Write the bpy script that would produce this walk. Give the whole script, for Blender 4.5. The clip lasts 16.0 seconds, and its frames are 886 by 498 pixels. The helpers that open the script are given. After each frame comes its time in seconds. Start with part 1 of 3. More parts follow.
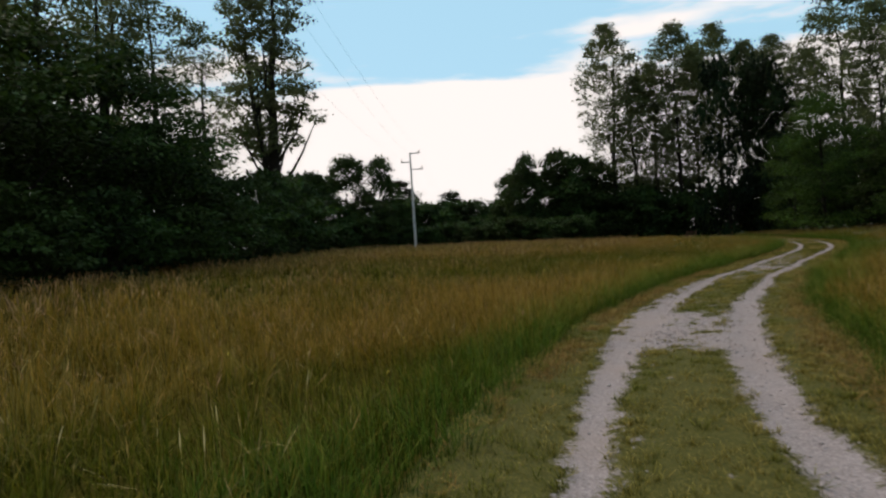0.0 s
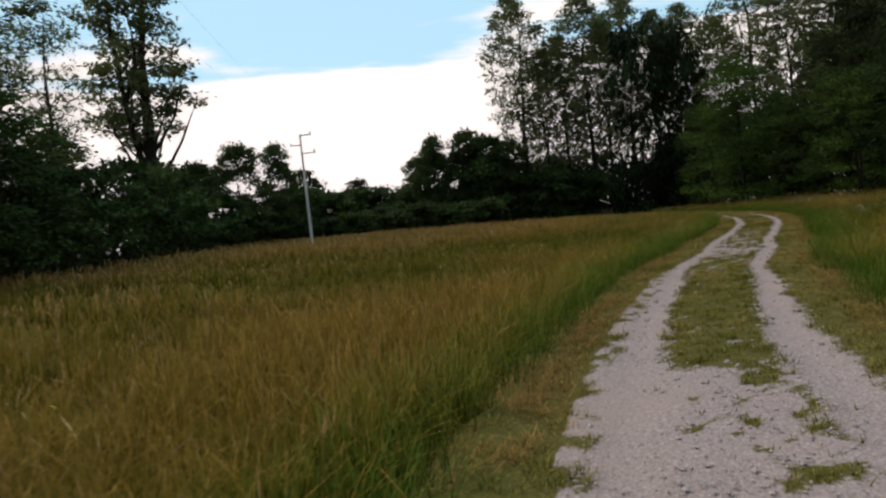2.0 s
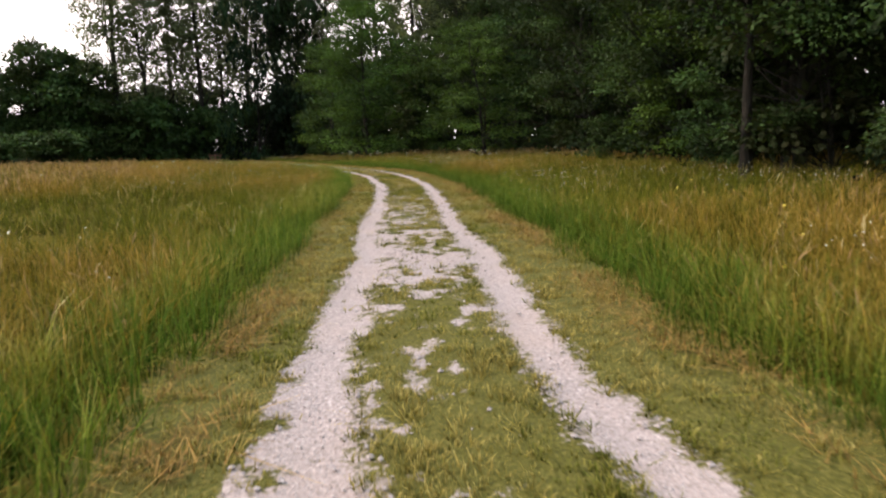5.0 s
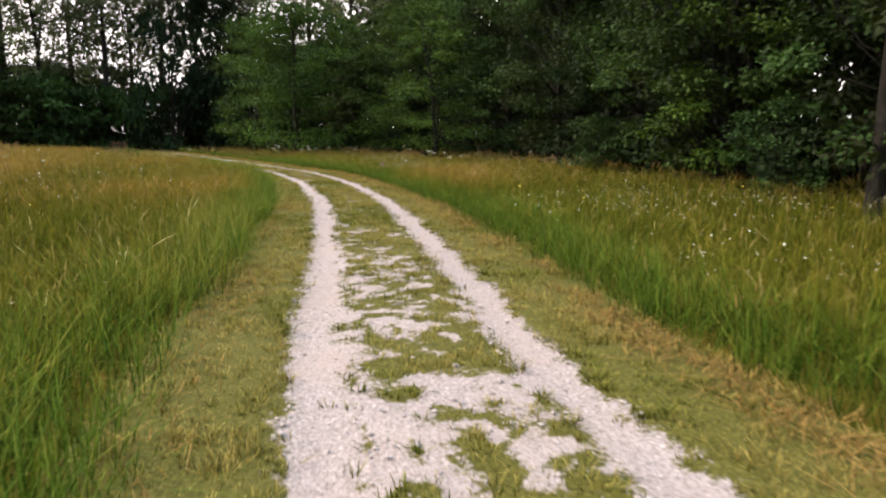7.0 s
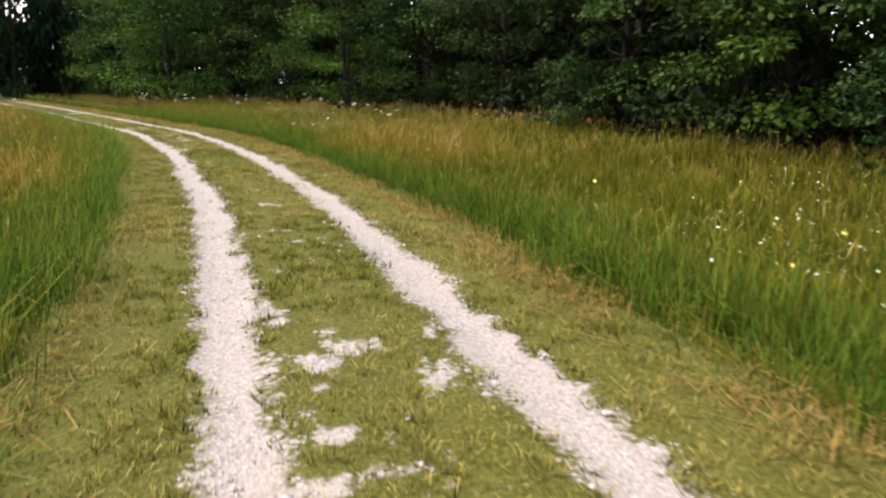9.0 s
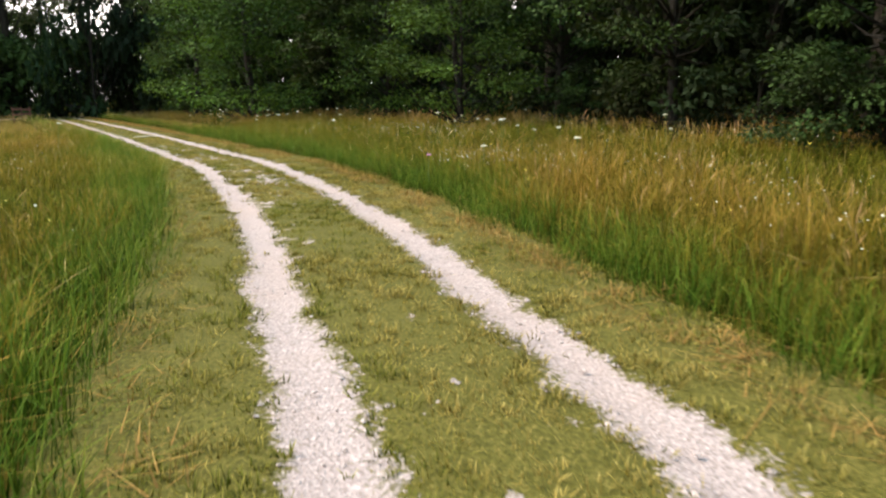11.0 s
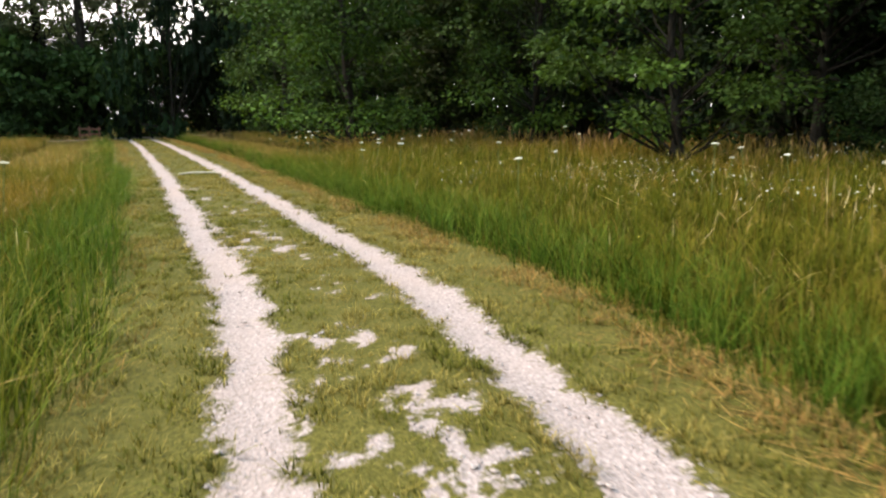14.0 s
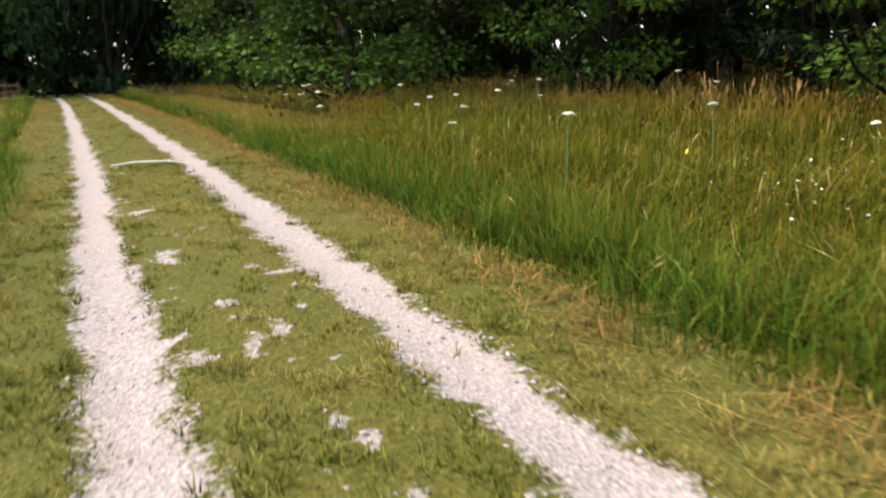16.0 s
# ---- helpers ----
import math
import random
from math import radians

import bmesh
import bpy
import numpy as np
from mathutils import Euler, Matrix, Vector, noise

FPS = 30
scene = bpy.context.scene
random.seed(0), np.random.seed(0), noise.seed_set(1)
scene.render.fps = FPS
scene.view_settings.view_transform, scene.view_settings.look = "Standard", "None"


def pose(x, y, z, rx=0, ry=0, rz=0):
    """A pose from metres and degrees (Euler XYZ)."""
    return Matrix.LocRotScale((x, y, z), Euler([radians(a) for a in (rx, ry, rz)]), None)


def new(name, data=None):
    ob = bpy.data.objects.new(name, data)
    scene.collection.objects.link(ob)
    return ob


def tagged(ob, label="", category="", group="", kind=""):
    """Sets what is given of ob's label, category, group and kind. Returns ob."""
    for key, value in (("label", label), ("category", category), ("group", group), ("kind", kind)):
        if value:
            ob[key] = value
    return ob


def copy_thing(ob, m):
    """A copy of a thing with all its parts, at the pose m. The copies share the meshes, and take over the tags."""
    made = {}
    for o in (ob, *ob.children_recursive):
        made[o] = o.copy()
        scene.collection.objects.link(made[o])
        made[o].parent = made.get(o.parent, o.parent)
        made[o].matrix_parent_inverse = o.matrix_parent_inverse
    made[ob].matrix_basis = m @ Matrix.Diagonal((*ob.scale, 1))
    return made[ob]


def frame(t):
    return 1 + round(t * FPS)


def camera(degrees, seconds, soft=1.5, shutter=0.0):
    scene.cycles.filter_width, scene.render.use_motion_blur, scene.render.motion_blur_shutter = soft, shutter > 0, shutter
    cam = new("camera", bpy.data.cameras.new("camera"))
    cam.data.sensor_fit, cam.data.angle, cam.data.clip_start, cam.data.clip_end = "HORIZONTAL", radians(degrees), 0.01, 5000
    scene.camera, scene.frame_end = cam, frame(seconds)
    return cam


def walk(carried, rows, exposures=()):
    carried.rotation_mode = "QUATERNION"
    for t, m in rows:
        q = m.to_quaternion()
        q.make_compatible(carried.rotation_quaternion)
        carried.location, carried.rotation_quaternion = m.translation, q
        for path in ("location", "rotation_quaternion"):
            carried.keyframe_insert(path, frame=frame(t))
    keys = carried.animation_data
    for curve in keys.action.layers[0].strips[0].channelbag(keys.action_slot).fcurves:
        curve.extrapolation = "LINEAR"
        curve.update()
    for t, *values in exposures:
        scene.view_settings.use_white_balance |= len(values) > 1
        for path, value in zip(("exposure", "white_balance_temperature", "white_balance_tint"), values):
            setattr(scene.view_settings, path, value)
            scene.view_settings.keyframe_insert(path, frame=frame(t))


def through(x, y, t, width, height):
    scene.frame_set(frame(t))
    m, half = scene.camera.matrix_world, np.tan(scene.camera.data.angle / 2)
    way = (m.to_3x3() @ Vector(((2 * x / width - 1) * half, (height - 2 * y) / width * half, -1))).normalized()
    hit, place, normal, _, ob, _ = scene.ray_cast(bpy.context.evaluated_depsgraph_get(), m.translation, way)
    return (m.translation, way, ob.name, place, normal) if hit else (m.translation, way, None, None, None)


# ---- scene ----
cam = camera(62.0, 16.0, soft=2.3, shutter=0.2)

PATH = [
    (0, pose(0.977, -9.468, 1.109, 89.53, 3.67, 9.26)),
    (0.5, pose(0.987, -8.172, 1.115, 90.03, 5.64, 13.00)),
    (1, pose(1.021, -6.848, 1.097, 87.77, 5.98, 10.03)),
    (1.5, pose(1.097, -5.498, 1.083, 87.52, 4.76, 6.89)),
    (2, pose(1.232, -4.162, 1.073, 88.03, 6.29, 2.71)),
    (2.5, pose(1.425, -2.854, 1.071, 86.99, 5.47, -2.80)),
    (3, pose(1.667, -1.567, 1.083, 87.63, 4.83, -4.37)),
    (3.5, pose(1.957, -0.296, 1.082, 86.43, 6.11, -3.32)),
    (4, pose(2.305, 0.982, 1.063, 83.21, 4.86, -17.11)),
    (4.2, pose(2.461, 1.499, 1.058, 82.05, 4.45, -22.37)),
    (5.25, pose(3.370, 4.261, 1.063, 81.63, 2.51, -26.80)),
    (6.3, pose(4.348, 7.058, 1.075, 81.20, 0.57, -31.23)),
    (6.5, pose(4.537, 7.591, 1.074, 79.70, -0.92, -31.79)),
    (7, pose(5.011, 8.915, 1.070, 81.38, -0.09, -31.91)),
    (7.5, pose(5.509, 10.216, 1.077, 80.21, 1.07, -32.83)),
    (8, pose(6.032, 11.495, 1.090, 80.36, 2.47, -36.81)),
    (8.5, pose(6.569, 12.765, 1.097, 80.30, 1.59, -39.26)),
    (9, pose(7.102, 14.031, 1.098, 77.37, -0.39, -40.47)),
    (9.5, pose(7.619, 15.291, 1.101, 78.18, -0.32, -37.16)),
    (9.7, pose(7.816, 15.781, 1.102, 78.35, 0.49, -35.81)),
    (10.75, pose(8.784, 18.254, 1.103, 78.05, 1.03, -34.91)),
    (11.8, pose(9.733, 20.717, 1.103, 77.75, 1.57, -34.00)),
    (12, pose(9.920, 21.203, 1.102, 78.33, 1.33, -33.77)),
    (12.5, pose(10.397, 22.453, 1.099, 79.57, 1.60, -30.77)),
    (13, pose(10.856, 23.733, 1.094, 77.55, 1.64, -30.65)),
    (13.5, pose(11.269, 25.047, 1.082, 77.06, 1.35, -27.36)),
    (14, pose(11.628, 26.404, 1.071, 79.44, 1.27, -27.99)),
    (14.5, pose(11.938, 27.799, 1.069, 77.26, 1.36, -27.17)),
    (15, pose(12.209, 29.231, 1.071, 76.68, 1.03, -23.60)),
    (15.5, pose(12.443, 30.671, 1.064, 75.79, 1.55, -26.00)),
    (16, pose(12.651, 32.114, 1.064, 75.27, 2.36, -31.53)),
]
walk(cam, PATH, [(0, -0.72, 7150, 16), (0.5, -0.65, 7150, 16), (1, -0.38, 7200, 18), (1.5, -0.36, 7300, 19), (2, -0.55, 7300, 19), (2.5, -0.2, 7300, 19), (3, -0.2, 7350, 20), (3.5, -0.25, 7350, 20),
                 (4, 0.65, 7400, 23), (4.2, 0.7, 7400, 23), (6.3, 0.86, 7400, 22), (9.5, 1.2, 7400, 16), (16, 1.2, 7400, 17)])

# ---- world, sun ----
SUN_ELEVATION, SUN_TURN = 47.0, -58.0   # degrees; the turn is clockwise from +y
world = bpy.data.worlds.new("sky")
scene.world = world
world.use_nodes = True
wn, wl = world.node_tree.nodes, world.node_tree.links
sky = wn.new("ShaderNodeTexSky")
sky.sky_type, sky.sun_disc = "NISHITA", False
sky.sun_elevation, sky.sun_rotation = radians(SUN_ELEVATION), radians(SUN_TURN)
sky.air_density, sky.dust_density, sky.ozone_density = 1.0, 0.4, 1.2


def wnode(kind, **values):
    n = wn.new(kind)
    for key, value in values.items():
        n.inputs[key].default_value = value
    return n


# clouds: a white bank over the horizon and a few drifting wisps above it
geo = wnode("ShaderNodeTexCoord")
split = wnode("ShaderNodeSeparateXYZ")
wl.new(geo.outputs["Generated"], split.inputs[0])
stretch = wnode("ShaderNodeMapping")
stretch.inputs["Scale"].default_value = (1.0, 1.0, 5.0)
wl.new(geo.outputs["Generated"], stretch.inputs["Vector"])
puffs = wnode("ShaderNodeTexNoise", Scale=3.2, Detail=8.0, Roughness=0.55)
wl.new(stretch.outputs[0], puffs.inputs["Vector"])
bank = wnode("ShaderNodeMapRange")
bank.inputs["From Min"].default_value, bank.inputs["From Max"].default_value = 0.215, 0.15
bank.inputs["To Min"].default_value, bank.inputs["To Max"].default_value = -0.055, 0.6
wl.new(split.outputs[2], bank.inputs["Value"])
added = wn.new("ShaderNodeMath")
added.operation = "ADD"
wl.new(puffs.outputs["Fac"], added.inputs[0])
wl.new(bank.outputs[0], added.inputs[1])
cover = wnode("ShaderNodeMapRange")
cover.interpolation_type = "SMOOTHSTEP"
cover.inputs["From Min"].default_value, cover.inputs["From Max"].default_value = 0.42, 0.58
cover.inputs["To Min"].default_value = 0.03
wl.new(added.outputs[0], cover.inputs["Value"])
mixed = wn.new("ShaderNodeMix")
mixed.data_type = "RGBA"
mixed.inputs["B"].default_value = (10.6, 10.7, 10.9, 1)
wl.new(cover.outputs[0], mixed.inputs["Factor"])
haze = wn.new("ShaderNodeMix")
haze.data_type = "RGBA"
haze.inputs["Factor"].default_value = 0.75
haze.inputs["B"].default_value = (4.6, 9.2, 12.2, 1)
wl.new(sky.outputs[0], haze.inputs["A"])
wl.new(haze.outputs["Result"], mixed.inputs["A"])
wl.new(mixed.outputs["Result"], wn["Background"].inputs["Color"])
wn["Background"].inputs["Strength"].default_value = 0.15

sun = new("sun", bpy.data.lights.new("sun", "SUN"))
sun.data.energy, sun.data.angle, sun.data.color = 3.6, radians(10), (1.0, 0.93, 0.82)
sun.matrix_world = pose(0, 0, 60, 90 - SUN_ELEVATION, 0, 180 - SUN_TURN)

# ---- materials ----
def shader(name, roughness=0.8, gloss=0.1):
    m = bpy.data.materials.new(name)
    m.use_nodes = True
    n = m.node_tree.nodes
    bsdf = n["Principled BSDF"]
    bsdf.inputs["Roughness"].default_value = roughness
    bsdf.inputs["Specular IOR Level"].default_value = gloss
    return m, n, m.node_tree.links, bsdf


def ramp(n, stops, source, links, mode="LINEAR"):
    r = n.new("ShaderNodeValToRGB")
    r.color_ramp.interpolation = mode
    while len(r.color_ramp.elements) < len(stops):
        r.color_ramp.elements.new(0.5)
    for e, (at, c) in zip(r.color_ramp.elements, stops):
        e.position, e.color = at, (*c, 1)
    links.new(source, r.inputs["Fac"])
    return r.outputs["Color"]


def blend(n, links, factor, a, b, mode="MIX"):
    x = n.new("ShaderNodeMix")
    x.data_type, x.blend_type = "RGBA", mode
    for socket, value in ((x.inputs["Factor"], factor), (x.inputs["A"], a), (x.inputs["B"], b)):
        if isinstance(value, (int, float)):
            socket.default_value = value
        elif isinstance(value, tuple):
            socket.default_value = (*value, 1)
        else:
            links.new(value, socket)
    return x.outputs["Result"]


def calc(n, links, op, a, b=0.0, clamp=False):
    x = n.new("ShaderNodeMath")
    x.operation, x.use_clamp = op, clamp
    for socket, value in zip(x.inputs, (a, b)):
        if isinstance(value, (int, float)):
            socket.default_value = value
        else:
            links.new(value, socket)
    return x.outputs[0]


def grain(n, links, scale, detail=4.0, rough=0.6, vector=None):
    x = n.new("ShaderNodeTexNoise")
    x.inputs["Scale"].default_value, x.inputs["Detail"].default_value, x.inputs["Roughness"].default_value = scale, detail, rough
    if vector is None:
        vector = n.new("ShaderNodeTexCoord").outputs["Object"]
    links.new(vector, x.inputs["Vector"])
    return x.outputs["Fac"]


def relief(n, links, bsdf, height, strength, distance=0.02):
    b = n.new("ShaderNodeBump")
    b.inputs["Strength"].default_value, b.inputs["Distance"].default_value = strength, distance
    links.new(height, b.inputs["Height"])
    links.new(b.outputs[0], bsdf.inputs["Normal"])


def attribute(n, name):
    a = n.new("ShaderNodeAttribute")
    a.attribute_name = name
    return a.outputs["Fac"]


def track_material():
    """Pale crushed limestone where the wheels run, thin turf over soil elsewhere."""
    m, n, l, bsdf = shader("gravel_track", 0.9)
    fine, mid, broad = grain(n, l, 60, 3), grain(n, l, 9, 4), grain(n, l, 0.8, 3)
    chips = n.new("ShaderNodeTexVoronoi")
    chips.inputs["Scale"].default_value = 75
    l.new(n.new("ShaderNodeTexCoord").outputs["Object"], chips.inputs["Vector"])
    chip = ramp(n, [(0.0, (0.085, 0.066, 0.062)), (0.35, (0.215, 0.170, 0.162)), (0.8, (0.315, 0.255, 0.244)), (1.0, (0.52, 0.440, 0.422))], chips.outputs["Color"], l)
    stone = blend(n, l, 0.5, chip, ramp(n, [(0.35, (0.125, 0.100, 0.093)), (0.65, (0.35, 0.288, 0.278))], fine, l))
    stone = blend(n, l, ramp(n, [(0.45, (0, 0, 0)), (0.75, (0.55, 0.55, 0.55))], broad, l), stone, (0.27, 0.200, 0.172))
    soil = ramp(n, [(0.32, (0.026, 0.027, 0.005)), (0.50, (0.062, 0.056, 0.010)), (0.70, (0.125, 0.100, 0.027))], grain(n, l, 48, 6, 0.7), l)
    edge = calc(n, l, "ADD", attribute(n, "gravel"), calc(n, l, "MULTIPLY", calc(n, l, "SUBTRACT", mid, 0.5), 0.5))
    edge = calc(n, l, "ADD", edge, calc(n, l, "MULTIPLY", calc(n, l, "SUBTRACT", grain(n, l, 38, 3), 0.5), 1.1))
    bare = ramp(n, [(0.40, (0, 0, 0)), (0.62, (1, 1, 1))], edge, l)
    l.new(blend(n, l, bare, soil, stone), bsdf.inputs["Base Color"])
    relief(n, l, bsdf, calc(n, l, "ADD", chips.outputs["Distance"], mid), 0.45, 0.012)
    return m


def soil_material():
    m, n, l, bsdf = shader("meadow_soil", 0.95, 0.02)
    broad, mid = grain(n, l, 0.15, 4), grain(n, l, 4, 5)
    low = ramp(n, [(0.3, (0.022, 0.022, 0.003)), (0.7, (0.070, 0.055, 0.009))], mid, l)
    l.new(blend(n, l, broad, low, (0.085, 0.060, 0.010)), bsdf.inputs["Base Color"])
    relief(n, l, bsdf, mid, 0.6, 0.05)
    return m


def leafy(m, n, l, bsdf, colour, through=0.35):
    """Thin leaves let part of the light through."""
    l.new(colour, bsdf.inputs["Base Color"])
    thin = n.new("ShaderNodeBsdfTranslucent")
    l.new(blend(n, l, 1.0, colour, (0.95, 1.0, 0.55), "MULTIPLY"), thin.inputs["Color"])
    both = n.new("ShaderNodeMixShader")
    both.inputs["Fac"].default_value = through
    l.new(bsdf.outputs[0], both.inputs[1])
    l.new(thin.outputs[0], both.inputs[2])
    l.new(both.outputs[0], n["Material Output"].inputs["Surface"])
    return m


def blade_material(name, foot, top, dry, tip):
    """Grass: foot to top colour along the blade, dark feet painting the shade between blades; dry straw by patches
    (tone) and by chance.
    """
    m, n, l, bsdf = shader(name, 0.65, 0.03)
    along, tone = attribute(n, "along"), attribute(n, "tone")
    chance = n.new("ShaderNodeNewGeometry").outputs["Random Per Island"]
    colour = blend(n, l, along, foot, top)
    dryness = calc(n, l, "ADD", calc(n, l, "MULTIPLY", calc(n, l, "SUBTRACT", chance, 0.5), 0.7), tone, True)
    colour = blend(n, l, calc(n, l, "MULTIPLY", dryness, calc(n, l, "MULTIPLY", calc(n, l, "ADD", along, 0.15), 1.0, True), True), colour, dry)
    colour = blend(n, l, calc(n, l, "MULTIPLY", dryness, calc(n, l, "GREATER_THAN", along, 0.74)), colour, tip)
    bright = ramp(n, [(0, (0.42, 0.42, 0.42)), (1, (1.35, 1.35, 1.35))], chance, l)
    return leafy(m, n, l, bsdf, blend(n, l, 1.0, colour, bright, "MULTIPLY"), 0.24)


def leaf_material(name, dark, light, gloss=0.7, through=0.28):
    """Leaves: each spray (tone) has its own green, the wide spread imitating lit sprays and dark gaps; each leaf and
    each tree differ a little.
    """
    m, n, l, bsdf = shader(name, gloss)
    chance = n.new("ShaderNodeNewGeometry").outputs["Random Per Island"]
    each = n.new("ShaderNodeObjectInfo").outputs["Random"]
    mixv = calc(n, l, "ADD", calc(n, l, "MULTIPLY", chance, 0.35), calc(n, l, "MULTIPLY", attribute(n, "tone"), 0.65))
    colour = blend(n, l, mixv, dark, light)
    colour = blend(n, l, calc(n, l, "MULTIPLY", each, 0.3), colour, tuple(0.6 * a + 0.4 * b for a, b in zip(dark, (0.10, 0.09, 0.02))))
    return leafy(m, n, l, bsdf, colour, through)


def bark_material():
    m, n, l, bsdf = shader("bark", 0.9)
    stretch = n.new("ShaderNodeMapping")
    stretch.inputs["Scale"].default_value = (6, 6, 1.2)
    l.new(n.new("ShaderNodeTexCoord").outputs["Object"], stretch.inputs["Vector"])
    ridges = grain(n, l, 3, 6, 0.65, stretch.outputs[0])
    l.new(ramp(n, [(0.3, (0.008, 0.007, 0.005)), (0.6, (0.020, 0.017, 0.013)), (0.8, (0.042, 0.037, 0.030))], ridges, l), bsdf.inputs["Base Color"])
    relief(n, l, bsdf, ridges, 0.9, 0.06)
    return m


def plain(name, a, b, scale, roughness=0.7, metal=0.0):
    m, n, l, bsdf = shader(name, roughness)
    g = grain(n, l, scale, 5)
    l.new(ramp(n, [(0.3, a), (0.7, b)], g, l), bsdf.inputs["Base Color"])
    bsdf.inputs["Metallic"].default_value = metal
    relief(n, l, bsdf, g, 0.3, 0.01)
    return m


TRACK, SOIL, BARK = track_material(), soil_material(), bark_material()
# Dark feet of turf, lush and meadow blades are shade put in the colour
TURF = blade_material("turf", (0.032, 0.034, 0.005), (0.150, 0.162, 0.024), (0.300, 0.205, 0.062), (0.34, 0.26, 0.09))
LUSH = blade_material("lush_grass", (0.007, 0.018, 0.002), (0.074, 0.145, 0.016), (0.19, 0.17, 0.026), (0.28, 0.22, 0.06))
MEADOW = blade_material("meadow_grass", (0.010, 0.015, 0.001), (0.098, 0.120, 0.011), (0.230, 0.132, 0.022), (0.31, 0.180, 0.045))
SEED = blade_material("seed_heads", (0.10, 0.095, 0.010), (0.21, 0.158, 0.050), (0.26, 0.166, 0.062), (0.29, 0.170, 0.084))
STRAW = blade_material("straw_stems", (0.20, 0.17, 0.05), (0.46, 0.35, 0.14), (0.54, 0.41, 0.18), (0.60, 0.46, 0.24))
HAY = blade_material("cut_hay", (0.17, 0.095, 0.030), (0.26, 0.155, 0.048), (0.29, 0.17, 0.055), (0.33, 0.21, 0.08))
POPLAR = leaf_material("poplar_leaves", (0.040, 0.056, 0.026), (0.165, 0.195, 0.100), 0.55, 0.45)
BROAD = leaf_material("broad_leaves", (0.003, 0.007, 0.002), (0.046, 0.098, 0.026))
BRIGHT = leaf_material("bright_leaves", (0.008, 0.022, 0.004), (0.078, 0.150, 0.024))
# Near-black leaf copy: the wood's inner shade is put into the colour
SHADED = leaf_material("shaded_leaves", (0.002, 0.005, 0.002), (0.015, 0.034, 0.012))
CHIPS = plain("limestone_chips", (0.13, 0.104, 0.096), (0.43, 0.360, 0.342), 40, 0.85)
CONCRETE = plain("weathered_concrete", (0.34, 0.33, 0.32), (0.50, 0.49, 0.47), 6, 0.85)
STEEL = plain("galvanised_steel", (0.22, 0.22, 0.23), (0.36, 0.36, 0.37), 12, 0.5, 0.7)
CABLE = plain("aluminium_cable", (0.20, 0.20, 0.21), (0.30, 0.30, 0.31), 12, 0.5, 0.5)
GLAZE = plain("brown_glazed_ceramic", (0.10, 0.05, 0.03), (0.16, 0.08, 0.05), 12, 0.3)
PETAL = plain("white_petals", (0.36, 0.35, 0.26), (0.58, 0.57, 0.46), 30, 0.8)
YELLOW = plain("yellow_petals", (0.70, 0.52, 0.06), (0.80, 0.66, 0.15), 30, 0.8)
PURPLE = plain("purple_petals", (0.36, 0.12, 0.30), (0.48, 0.20, 0.42), 30, 0.8)
TWIG = plain("bleached_wood", (0.30, 0.27, 0.21), (0.52, 0.47, 0.38), 20, 0.85)
STALK = plain("green_stalk", (0.07, 0.10, 0.03), (0.13, 0.16, 0.05), 30, 0.7)
TIMBER = plain("weathered_red_brown_timber", (0.06, 0.028, 0.020), (0.13, 0.062, 0.045), 7, 0.85)

# ---- plan ----
TRACK_POINTS = [(1.18, -16.98), (1.28, -8.98), (1.37, -7.56), (1.56, -6.20), (1.70, -4.43), (2.14, -1.89), (2.70, 0.61), (3.38, 2.98), (4.01, 4.78), (4.60, 6.67), (5.72, 9.19), (6.05, 9.91), (6.90, 12.23), (7.33, 13.14), (7.99, 14.66), (8.58, 16.05), (9.54, 18.33), (10.39, 20.53), (11.10, 22.77), (11.32, 23.35), (11.99, 25.64), (12.73, 28.86), (13.09, 30.88), (13.35, 33.66), (13.68, 37.30), (14.00, 40.63), (14.49, 46.78), (14.98, 53.24), (15.36, 58.59), (15.62, 63.2), (15.80, 67.2), (15.90, 70.6)]
GAUGE = 1.09                                  # between the middles of the two ruts
VERGE_LEFT, VERGE_RIGHT = 1.28, 1.34          # where the mown strip ends
TALL = 0.49                                   # the meadow's usual height
TURF_TUFTS = 105000
LEFT_BROWN = 0.17
# along the track: widths of the ruts, and how bare the middle and the outer fringe are
LEFT_WIDTH = [(0, 0.16), (12, 0.22), (15, 0.40), (18, 0.36), (22, 0.27), (33, 0.25), (36, 0.28), (80, 0.29)]
RIGHT_WIDTH = [(0, 0.24), (12, 0.30), (15, 0.40), (18, 0.38), (21, 0.32), (24, 0.27), (33, 0.26), (36, 0.28), (80, 0.30)]
BARE_MIDDLE = [(0, 0.20), (14.0, 0.22), (14.8, 0.60), (16.9, 0.60), (17.9, 0.31), (19.5, 0.24), (22.5, 0.26), (25.5, 0.36), (26.3, 0.56), (29.0, 0.50), (30.2, 0.43), (33, 0.43), (34.4, 0.35), (36.2, 0.29), (44, 0.22), (46, 0.33), (48, 0.28), (52, 0.29), (56, 0.31), (58, 0.24), (80, 0.15)]
# how bare the crest of the middle ridge is
BARE_CREST = [(0, 0.0), (46.4, 0.0), (47.0, 0.17), (47.8, 0.15), (48.3, 0.0), (50.4, 0.03), (50.9, 0.165), (53.0, 0.155), (54.0, 0.06), (56, 0.0), (80, 0.0)]
BARE_FRINGE = [(0, 0.0), (13, 0.05), (16, 0.30), (23, 0.3), (26, 0.0), (80, 0.0)]
CROSS_FROM, CROSS_TO = (7.0, 68.6), (25.0, 71.8)

